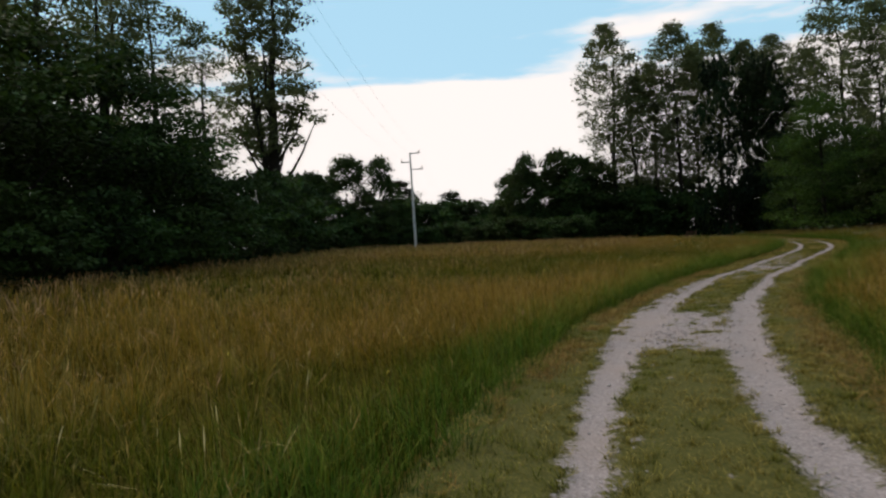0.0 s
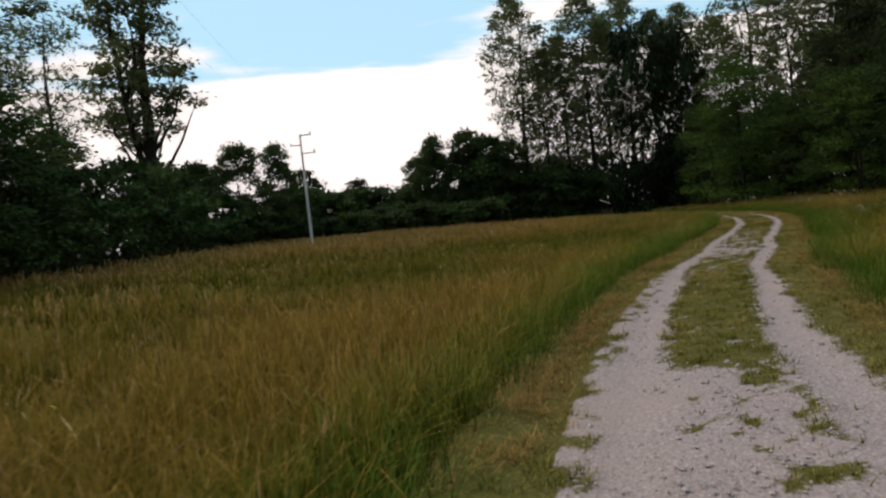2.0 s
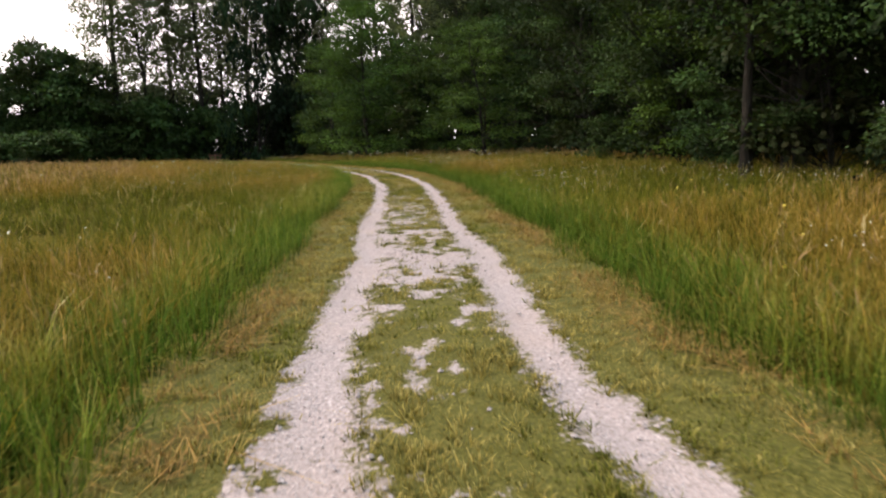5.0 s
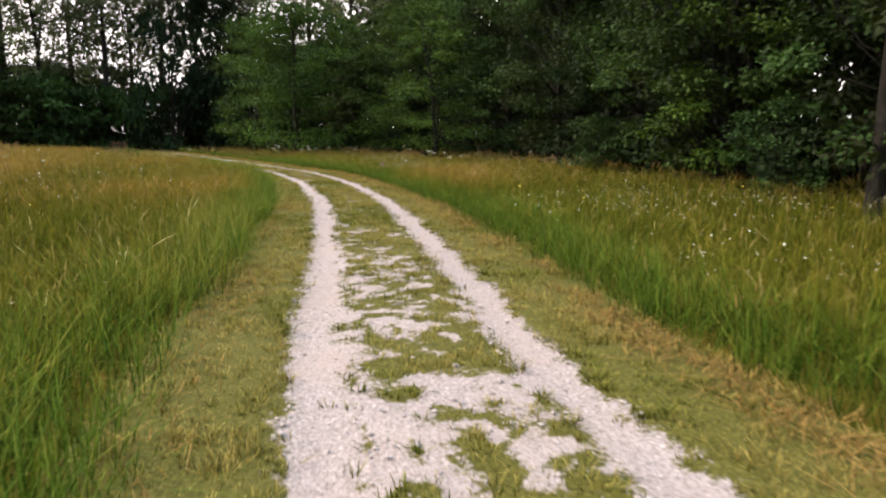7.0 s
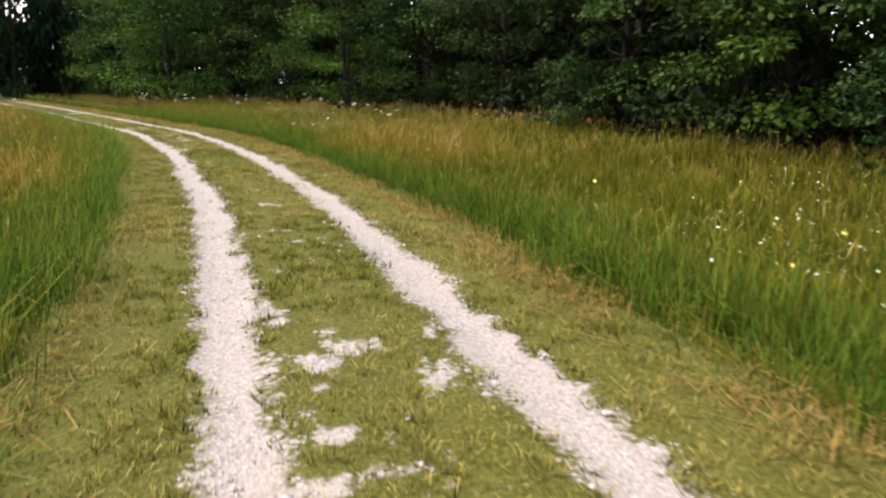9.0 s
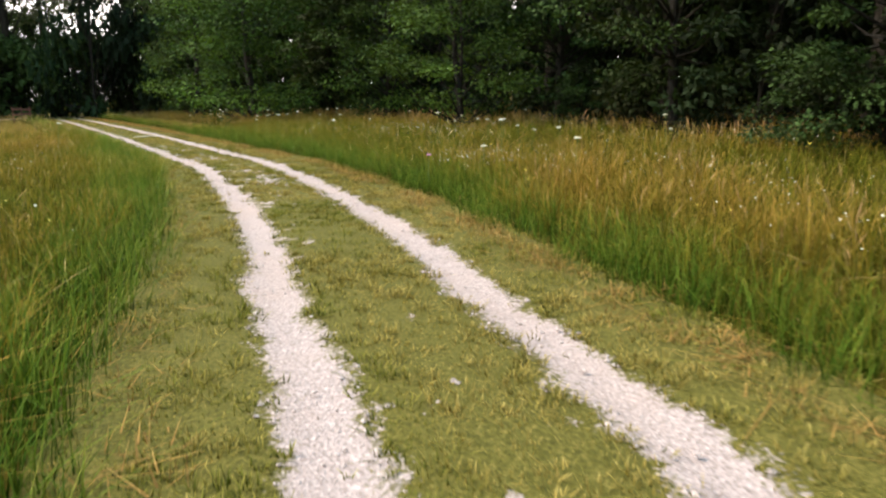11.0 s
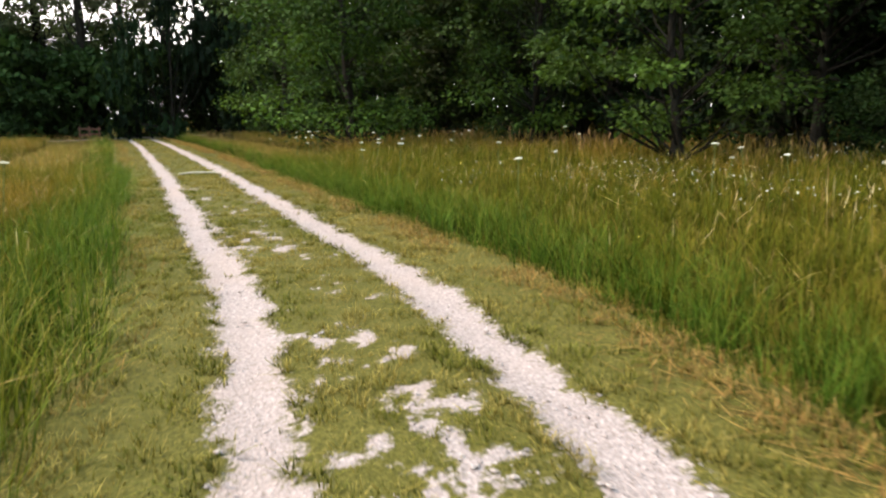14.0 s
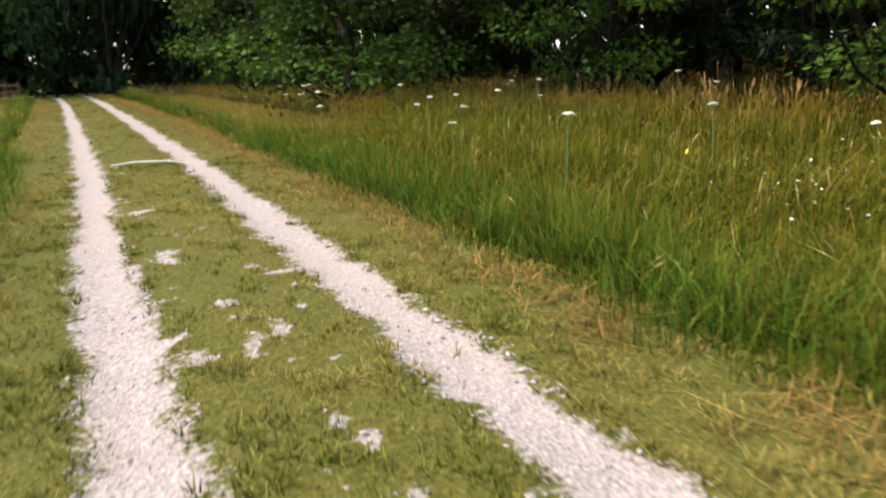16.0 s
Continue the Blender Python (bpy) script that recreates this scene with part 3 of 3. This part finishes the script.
# the wood's edge beside the track, and on round the end of it
EDGE = [(12.9, 8.5), (14.9, 13.2), (17.3, 18.5), (19.6, 23.5), (22.6, 30.5), (24.0, 36.7), (24.0, 41.5), (24.0, 46.0)]
END = [(23.0, 51.5), (21.6, 59.0), (20.6, 66.5), (20.4, 74.4), (13.0, 74.2), (6.0, 72.6), (0.5, 72.2)]
bush = make_tree("shrub", 11, 3.0, 0.05, 0.1, 1.7, 40, 100, 0.13, BROAD, stems=3, label="dense green shrub at the foot of the wood", category="shrub")
stand(bush, row(EDGE, 9.5, 0.4, 0.6, 0.9, 1) + row(END, 6.0, 0.6, 0.8, 1.0, 2), "shrubs along the wood's edge")
# Shade under the trees is in the leaf colour; back rows close sky gaps
dim = make_tree("shrub", 12, 3.6, 0.05, 0.1, 1.9, 40, 66, 0.18, SHADED, stems=3, label="leafy shrub inside the wood, its shade painted into the leaves", category="shrub")
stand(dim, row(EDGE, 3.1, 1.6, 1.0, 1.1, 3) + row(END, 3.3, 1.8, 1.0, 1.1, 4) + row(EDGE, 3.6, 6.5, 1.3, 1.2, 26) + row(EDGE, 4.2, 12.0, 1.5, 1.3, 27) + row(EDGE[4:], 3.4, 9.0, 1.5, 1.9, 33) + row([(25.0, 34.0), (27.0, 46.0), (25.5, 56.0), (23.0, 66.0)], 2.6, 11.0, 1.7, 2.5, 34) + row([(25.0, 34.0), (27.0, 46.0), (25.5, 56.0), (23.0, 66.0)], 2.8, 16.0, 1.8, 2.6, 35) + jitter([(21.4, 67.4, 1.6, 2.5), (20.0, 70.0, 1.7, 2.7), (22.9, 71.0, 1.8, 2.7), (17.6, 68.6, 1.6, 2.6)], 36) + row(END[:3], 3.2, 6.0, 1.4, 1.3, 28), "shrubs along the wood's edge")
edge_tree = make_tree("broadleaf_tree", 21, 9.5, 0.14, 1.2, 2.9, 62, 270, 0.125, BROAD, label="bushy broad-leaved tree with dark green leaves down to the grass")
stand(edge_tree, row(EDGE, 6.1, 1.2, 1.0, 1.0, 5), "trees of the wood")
edge_dim = make_tree("broadleaf_tree", 22, 10.5, 0.19, 2.4, 3.0, 66, 220, 0.13, SHADED, stems=2, label="dense tree with a forked trunk at the wood's edge, leaves painted shade-dark")
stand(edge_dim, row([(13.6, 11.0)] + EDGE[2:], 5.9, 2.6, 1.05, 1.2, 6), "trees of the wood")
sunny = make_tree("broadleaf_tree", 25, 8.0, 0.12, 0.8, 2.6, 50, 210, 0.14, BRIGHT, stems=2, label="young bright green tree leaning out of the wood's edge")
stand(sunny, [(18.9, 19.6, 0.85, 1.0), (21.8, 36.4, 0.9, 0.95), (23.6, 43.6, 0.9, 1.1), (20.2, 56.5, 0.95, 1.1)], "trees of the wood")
tall_tree = make_tree("forest_tree", 23, 15.0, 0.22, 3.4, 3.2, 60, 120, 0.21, SHADED, label="tall forest tree with a bare lower trunk and a crown painted shade-dark")
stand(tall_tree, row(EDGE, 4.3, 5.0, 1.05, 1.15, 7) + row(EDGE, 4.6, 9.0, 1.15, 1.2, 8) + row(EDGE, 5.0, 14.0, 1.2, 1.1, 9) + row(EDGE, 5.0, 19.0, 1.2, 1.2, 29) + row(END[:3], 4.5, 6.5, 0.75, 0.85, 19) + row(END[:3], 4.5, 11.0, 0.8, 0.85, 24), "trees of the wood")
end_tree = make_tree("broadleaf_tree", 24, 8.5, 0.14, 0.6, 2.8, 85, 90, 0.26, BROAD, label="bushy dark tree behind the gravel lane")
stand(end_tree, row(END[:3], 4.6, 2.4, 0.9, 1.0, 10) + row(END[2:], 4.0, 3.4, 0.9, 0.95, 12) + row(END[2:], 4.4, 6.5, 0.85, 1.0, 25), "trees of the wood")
slender = make_tree("broadleaf_tree", 26, 8.5, 0.12, 2.6, 2.2, 34, 130, 0.15, BROAD, label="slender young tree with a bare grey trunk before the wood")
stand(slender, [(15.3, 14.3, 1.0, 1.0)], "trees of the wood")
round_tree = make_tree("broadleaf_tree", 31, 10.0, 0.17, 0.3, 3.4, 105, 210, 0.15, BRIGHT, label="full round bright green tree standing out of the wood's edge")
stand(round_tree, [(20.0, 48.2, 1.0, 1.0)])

poplar = make_tree("poplar_tree", 41, 20.0, 0.24, 5.6, 3.1, 330, 36, 0.25, POPLAR, upright=0.9, stems=2, profile=narrow, label="tall slender poplar with a thin grey-green crown", spread=0.66)
POPLARS = [(6.9, 72.6), (9.6, 74.2), (11.6, 76.4), (13.9, 73.2), (16.6, 75.6), (18.6, 77.2), (21.4, 76.0), (24.0, 73.6), (26.0, 69.6), (27.6, 65.0), (28.8, 60.0), (30.0, 54.5), (31.0, 48.5)]
stand(poplar, jitter([(x, y, 1.06, 0.98) for x, y in POPLARS], 13, 0.3), "row of poplars")

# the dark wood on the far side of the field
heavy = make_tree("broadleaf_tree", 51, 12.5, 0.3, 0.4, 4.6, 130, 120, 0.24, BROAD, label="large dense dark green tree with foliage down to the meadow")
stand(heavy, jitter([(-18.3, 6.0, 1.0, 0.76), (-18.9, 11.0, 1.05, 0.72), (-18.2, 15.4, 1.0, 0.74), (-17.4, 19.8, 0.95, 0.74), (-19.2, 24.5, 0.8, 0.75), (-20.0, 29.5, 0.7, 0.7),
                     (-24.5, 13.0, 1.1, 0.70), (-24.0, 20.0, 1.05, 0.68), (-26.0, 27.0, 1.0, 0.68), (-26.0, 34.0, 0.95, 0.66)], 14, 0.4), "trees of the dark wood")
left_bush = make_tree("shrub", 52, 4.2, 0.08, 0.1, 2.4, 60, 75, 0.24, BROAD, stems=3, label="broad green bush before the dark wood", category="shrub")
stand(left_bush, jitter([(-14.9, 10.4, 0.75, 0.8), (-14.6, 14.0, 0.8, 0.8), (-13.9, 17.6, 0.8, 0.85), (-14.9, 22.0, 0.9, 1.0), (-16.4, 26.5, 1.0, 1.0), (-16.9, 31.0, 1.1, 1.1), (-17.8, 36.0, 1.2, 1.1), (-18.6, 41.5, 1.2, 1.1), (-19.8, 47.0, 1.1, 1.1)], 15, 0.3), "bushes by the dark wood")
left_poplar = make_tree("poplar_tree", 53, 22.0, 0.30, 5.0, 2.9, 150, 48, 0.26, POPLAR, upright=0.8, stems=2, profile=narrow, label="tall poplar with a sparse dark crown behind the wood")
stand(left_poplar, jitter([(-25.0, 25.0, 1.0, 1.0), (-24.6, 29.4, 0.95, 1.0), (-23.2, 33.0, 0.95, 1.0), (-29.0, 27.0, 1.0, 1.0), (-22.4, 36.6, 0.75, 0.85), (-27.5, 35.0, 1.0, 1.0)], 16, 0.3), "poplars behind the dark wood")
big_poplar = make_tree("poplar_tree", 54, 21.0, 0.52, 6.6, 3.3, 250, 80, 0.25, POPLAR, upright=1.0, stems=3, label="mighty forked poplar rising above the bushes", spread=0.75)
stand(big_poplar, [(-25.4, 56.2, 1.38, 1.0)])

# the hedge that closes the field
hedge = make_tree("hedge_tree", 61, 8.5, 0.14, 0.3, 3.0, 80, 70, 0.34, BROAD, label="medium hedgerow tree with dark green leaves")
stand(hedge, jitter([(-22.8, 52.0, 0.8, 0.9), (-22.6, 57.5, 0.9, 1.0), (-21.9, 62.0, 0.75, 0.9), (-21.4, 67.0, 0.95, 1.0), (-19.2, 72.5, 0.8, 1.55), (-6.9, 84.0, 0.7, 0.85), (-5.2, 79.0, 0.85, 1.0), (-3.6, 75.5, 0.95, 1.05), (-2.6, 73.0, 0.66, 1.75), (-0.6, 74.5, 0.95, 1.15), (1.2, 73.5, 0.95, 1.15), (3.0, 73.0, 0.95, 1.1), (4.9, 72.0, 0.95, 1.05),
                     (-24.4, 60.0, 0.75, 1.0), (-20.6, 64.5, 0.6, 1.0), (-18.8, 69.0, 0.6, 0.9), (-17.6, 75.0, 0.7, 0.9), (-23.6, 55.0, 0.7, 1.0), (-27.0, 60.0, 0.9, 1.0), (-26.0, 68.0, 0.9, 1.0), (-30.0, 50.0, 1.0, 1.0)], 17, 0.4), "hedgerow at the end of the field")
low = make_tree("hedge_shrub", 62, 3.4, 0.06, 0.1, 2.3, 50, 65, 0.3, BROAD, stems=3, label="low dark green hedgerow bush at the field's end", category="shrub")
stand(low, row([(-22.0, 54.0), (-20.8, 62.0), (-19.2, 70.0), (-15.0, 73.5), (-9.0, 73.0), (-4.5, 68.5), (1.0, 66.5), (4.0, 64.5)], 2.2, 0, 0.9, 0.85, 18) + row([(-20.0, 80.0), (-14.0, 82.0), (-8.0, 79.0), (-2.0, 75.5), (4.0, 73.0), (12.0, 72.0), (20.0, 72.0)], 2.4, 0, 1.15, 1.25, 20), "hedgerow at the end of the field")
far_tree = make_tree("field_tree", 63, 11.0, 0.25, 3.0, 3.6, 80, 60, 0.5, SHADED, label="lone distant field tree with a round crown")
stand(far_tree, [(-27.0, 118.0, 1.0, 1.0), (-17.0, 112.0, 0.8, 0.95), (-35.0, 125.0, 1.0, 0.9)])


# ---- power line ----
def slab(bm, size, m):
    made = bmesh.ops.create_cube(bm, size=1, matrix=m @ Matrix.Diagonal((*size, 1)))
    bmesh.ops.bevel(bm, geom=list({e for v in made["verts"] for e in v.link_edges}), offset=min(size) * 0.12, segments=1, affect="EDGES")


def part(name, bm, material, parent, label=""):
    me = bpy.data.meshes.new(name)
    bm.to_mesh(me)
    bm.free()
    me.materials.append(material)
    ob = new(name, me)
    ob.parent = parent
    return tagged(ob, label)


def make_pole(height):
    root = new("power_pole")
    bm = bmesh.new()
    bmesh.ops.create_cone(bm, cap_ends=True, segments=12, radius1=0.105, radius2=0.06, depth=height + 0.6, matrix=pose(0, 0, (height - 0.6) / 2))
    part("pole", bm, CONCRETE, root)
    for z, side in ((height - 0.08, 1), (height - 0.72, -1), (height - 1.28, 1.25)):
        bm = bmesh.new()
        slab(bm, (0.72 * abs(side), 0.07, 0.08), pose(side * 0.36, 0, z))
        arm = part("crossarm", bm, STEEL, root)
        bm = bmesh.new()
        bmesh.ops.create_cone(bm, cap_ends=True, segments=8, radius1=0.045, radius2=0.03, depth=0.2, matrix=pose(side * 0.66, 0, z + 0.13))
        part("insulator", bm, GLAZE, arm, "brown ceramic insulator")
    return tagged(root, "slim grey concrete power pole with three short steel crossarms", "utility pole", "power line")


pole = make_pole(7.5)
POLES = [(-9.9, 44.6), (-16.8, 101.0), (-22.5, 147.0)]
lean = [pose(x, y, float(rise((x, y))[0]) - 0.1, 0, 0, 6) for x, y in POLES]
others = [copy_thing(pole, m) for m in lean[1:]]
pole.matrix_basis = lean[0]


def wire(a, b, sag):
    t = np.linspace(0, 1, 24)
    pts = np.outer(1 - t, a) + np.outer(t, b)
    pts[:, 2] -= sag * 4 * t * (1 - t)
    v, f = tube(pts, np.full(24, 0.0022), 5)
    ob = new("power_cable", mesh_from("power_cable", v, f, CABLE))
    return tagged(ob, "thin sagging overhead power cable between poles", "cable", "power line")


ends = [(0.66, 7.75), (-0.66, 7.1), (0.82, 6.55)]
hung = [(-2.6, -13.0)] + POLES
for dx, z in ends:
    for (xa, ya), (xb, yb) in zip(hung, hung[1:]):
        za, zb = [float(rise((x, y))[0]) - 0.1 + z for x, y in ((xa, ya), (xb, yb))]
        wire((xa + dx, ya, za), (xb + dx, yb, zb), 0.9)


# ---- gravel chips, flowers, fence ----
def octahedra(at, size, r):
    """Small angular stones: squashed, turned octahedra in one mesh."""
    n = len(at)
    base = np.array([(1, 0, 0), (0, 1, 0), (-1, 0, 0), (0, -1, 0), (0, 0, 0.6), (0, 0, -0.6)])
    v = base[None] * r.uniform(0.55, 1.25, (n, 6, 1)) * size[:, None, None]
    a = r.uniform(0, 2 * np.pi, n)
    x, y = v[..., 0] * np.cos(a)[:, None] - v[..., 1] * np.sin(a)[:, None], v[..., 0] * np.sin(a)[:, None] + v[..., 1] * np.cos(a)[:, None]
    v = np.stack([x, y, v[..., 2]], -1) + at[:, None]
    f = np.array([(0, 1, 4), (1, 2, 4), (2, 3, 4), (3, 0, 4), (1, 0, 5), (2, 1, 5), (3, 2, 5), (0, 3, 5)])
    return v.reshape(-1, 3), (np.arange(n)[:, None, None] * 6 + f[None]).reshape(-1, 3)


us = scatter(60000, -GAUGE / 2 - 0.5, GAUGE / 2 + 0.45, 5, 56)
us = us[(gravel(us[:, 0], us[:, 1]) > 0.35) & (cloudy(us[:, 0] * 5, us[:, 1] * 3, 77) > rng.uniform(0.2, 0.9, len(us)))]
xy = on_track(us[:, 0], us[:, 1])
size = 0.005 + 0.010 * rng.uniform(0, 1, len(us)) ** 3
rut_z = -0.025 * np.exp(-((np.abs(us[:, 0]) - GAUGE / 2) / 0.16) ** 2) + 0.004
size *= np.where((np.abs(us[:, 0]) < 0.42) | (np.abs(us[:, 0]) > GAUGE / 2 + 0.12), 1.35, 0.9)
v, f = octahedra(np.c_[xy, rut_z + size * 0.25], size, rng)
tagged(new("gravel_chips", mesh_from("gravel_chips", v, f, CHIPS)), "loose pale limestone chips strewn over the ruts", "gravel", kind="stuff")


def flower_heads(name, us, low, high, radius, material, label, tilt=0.5):
    """Small many-petalled blossoms on thin stalks, all in one sheet of the meadow."""
    xy = on_track(us[:, 0], us[:, 1])
    n = len(us)
    z = rise(xy) + rng.uniform(low, high, n)
    a = np.arange(6) * np.pi / 3
    ring = np.stack([np.cos(a), np.sin(a), np.where(np.arange(6) % 2, 0.25, -0.05)], 1)
    up = rng.normal(0, tilt, (n, 2))
    v = ring[None] * (rng.uniform(0.6, 1.3, n) * radius)[:, None, None]
    v[..., 2] += v[..., 0] * up[:, :1] + v[..., 1] * up[:, 1:]
    v = v + np.c_[xy, z][:, None]
    centre = np.c_[xy, z + radius * 0.3][:, None]
    v = np.concatenate([v, centre], 1).reshape(-1, 3)
    f = (np.arange(n)[:, None, None] * 7 + np.array([(k, (k + 1) % 6, 6) for k in range(6)])[None]).reshape(-1, 3)
    tagged(new(name, mesh_from(name, v, f, material)), label, "flowers", kind="stuff")
    blades(name.replace("blossoms", "stalks"), np.c_[xy, rise(xy) - 0.05], z - rise(xy) + 0.05, np.full(n, 0.004), np.full(n, 0.1), LUSH, 0.02, rng)["label"] = "thin green flower stalks in the meadow"


def patches(count, low, high, start, stop, seed, share):
    us = scatter(count, low, high, start, stop)
    return us[cloudy(us[:, 0] * 0.55, us[:, 1] * 0.45, seed) > share]


flower_heads("white_blossoms", patches(7000, 2.2, 9.5, 24, 54, 201, 0.56), 0.28, 0.46, 0.0058, PETAL, "scattered small white meadow daisies")
flower_heads("white_blossoms", patches(500, -6.0, -1.7, 22, 54, 203, 0.55), 0.25, 0.45, 0.010, PETAL, "scattered small white meadow daisies")
flower_heads("yellow_blossoms", patches(220, 1.8, 7.0, 22, 56, 205, 0.5), 0.15, 0.40, 0.010, YELLOW, "scattered small yellow meadow flowers")
flower_heads("yellow_blossoms", patches(90, -6.0, -1.7, 12, 50, 206, 0.5), 0.15, 0.40, 0.010, YELLOW, "scattered small yellow meadow flowers")


def make_umbel(seed, height, reach, florets):
    """A tall white umbel: stalk with rays, and a flat cloud of florets."""
    r = np.random.default_rng(seed)
    root = new("umbel_flower")
    pieces = [tube([(0, 0, -0.05), (0.01, 0, height * 0.5), (0.02, 0.01, height * 0.9)], [0.006, 0.004, 0.003], 5)]
    heads = []
    for k in range(florets):
        a, q = r.uniform(0, 2 * np.pi), np.sqrt(r.uniform(0, 1)) * reach
        p = np.array([0.02 + np.cos(a) * q, 0.01 + np.sin(a) * q, height - 0.18 * q * q / reach + r.normal(0, 0.003)])
        if k % 2 == 0:
            pieces.append(tube([(0.02, 0.01, height * 0.9), p], [0.0015, 0.001], 3))
        heads.append(p)
    for kind, (v, f), mat in (("stalk", joined(pieces), STALK), ("umbel", octahedra(np.array(heads), r.uniform(0.007, 0.014, florets), r), PETAL)):
        ob = new(kind, mesh_from(kind, v, f, mat))
        ob.parent = root
    return tagged(root, "tall white umbel flower standing above the meadow grass", "wildflower", "white umbels in the meadow")


spots = random.Random(5)
for seed, count, side in ((301, 26, 1), (302, 22, 1), (303, 10, -1)):
    first = make_umbel(seed, 0.57, 0.038, 34)
    where = []
    for k in range(count):
        u = side * (2.3 + 7.5 * spots.random() ** 1.2)
        s = spots.uniform(44, 68) if side > 0 else spots.uniform(34, 62)
        x, y = on_track(np.array([u]), np.array([s]))[0]
        size = spots.uniform(0.8, 1.2)
        where.append(pose(x, y, float(rise((x, y))[0]) - 0.02, spots.uniform(-8, 8), spots.uniform(-8, 8), spots.uniform(0, 360)) @ Matrix.Diagonal((size, size, size, 1)))
    for m in where[1:]:
        copy_thing(first, m)
    first.matrix_basis = where[0]

thistle = make_umbel(304, 0.36, 0.03, 26)
thistle.name = "thistle_flower"
thistle.children[1].data.materials[0] = PURPLE
thistle["label"], thistle["category"], thistle["group"] = "single purple flower at the edge of the tall grass", "wildflower", ""
tx, ty = on_track(np.array([1.75]), np.array([45.6]))[0]
thistle.matrix_basis = pose(tx, ty, 0)

fence = tagged(new("wooden_fence"), "low weathered red-brown post and rail fence by the lane", "fence")
fence.matrix_basis = pose(13.45, 66.2, 0.02, 0, 0, 14) @ Matrix.Diagonal((0.55, 0.8, 1.0, 1))
for x in (-0.8, 0.0, 0.8):
    bm = bmesh.new()
    slab(bm, (0.09, 0.09, 0.85), pose(x, 0, 0.30))
    part("post", bm, TIMBER, fence)
for z, tip in ((0.60, 1.5), (0.34, -1.0)):
    bm = bmesh.new()
    slab(bm, (1.85, 0.04, 0.09), pose(0, -0.067, z, 0, tip, 0))
    part("rail", bm, TIMBER, fence)

# a bleached branch lies across the middle ridge, and stray tufts of pale cut grass with it
twig = [(13.72, 40.95, 0.035), (13.98, 40.90, 0.05), (14.28, 40.76, 0.045), (14.45, 40.55, 0.03)]
v, f = joined([tube(twig, [0.012, 0.018, 0.015, 0.006], 6), tube([twig[2], (14.36, 40.92, 0.06), (14.42, 41.05, 0.04)], [0.010, 0.007, 0.003], 5)])
branch = new("fallen_branch", mesh_from("fallen_branch", v, f, TWIG, smooth_faces=True))
tagged(branch, "pale bleached branch lying across the grassy middle of the track", "branch")


def make_stone(seed, size):
    """A single larger limestone lump, flattened and rough."""
    r = random.Random(seed)
    bm = bmesh.new()
    bmesh.ops.create_icosphere(bm, subdivisions=2, radius=size)
    for vert in bm.verts:
        k = 1 + 0.35 * noise.noise(vert.co * (2.2 / size * 0.5) + Vector((seed, 0, 0))) + r.uniform(-0.05, 0.05)
        vert.co = Vector((vert.co.x * k * 1.2, vert.co.y * k, vert.co.z * k * 0.55))
    me = bpy.data.meshes.new("stone")
    bm.to_mesh(me)
    bm.free()
    me.materials.append(CHIPS)
    return tagged(new("stone", me), "loose pale limestone lump lying on the track", "stone", "loose stones on the track")


stones = [make_stone(k, 0.03) for k in range(4)]
spots = random.Random(12)
for k in range(60):
    u = spots.choice((-1, 1)) * GAUGE / 2 + spots.uniform(-0.14, 0.14)
    s = spots.uniform(8, 56)
    x, y = on_track(np.array([u]), np.array([s]))[0]
    size = spots.uniform(0.3, 0.6)
    m = pose(x, y, 0.002, 0, 0, spots.uniform(0, 360)) @ Matrix.Diagonal((size, size, size, 1))
    if k < 4:
        stones[k].matrix_basis = m
    else:
        copy_of = stones[k % 4].copy()
        scene.collection.objects.link(copy_of)
        copy_of.matrix_basis = m

# denser drifts of white daisies
for x, y, spread_m, count in ((14.15, 25.7, 0.55, 130), (14.9, 25.9, 0.8, 70), (10.5, 15.4, 0.6, 90), (12.4, 15.0, 0.9, 150), (8.4, 12.0, 0.35, 60), (17.8, 33.5, 1.2, 110)):
    near = np.c_[rng.normal(x, spread_m, count), rng.normal(y, spread_m * 0.8, count)]
    across, along = beside(near)
    good = across > VERGE_RIGHT + 0.25
    flower_heads("white_blossoms", np.c_[across, along][good], 0.28, 0.44, 0.0058, PETAL, "dense drift of small white meadow daisies")
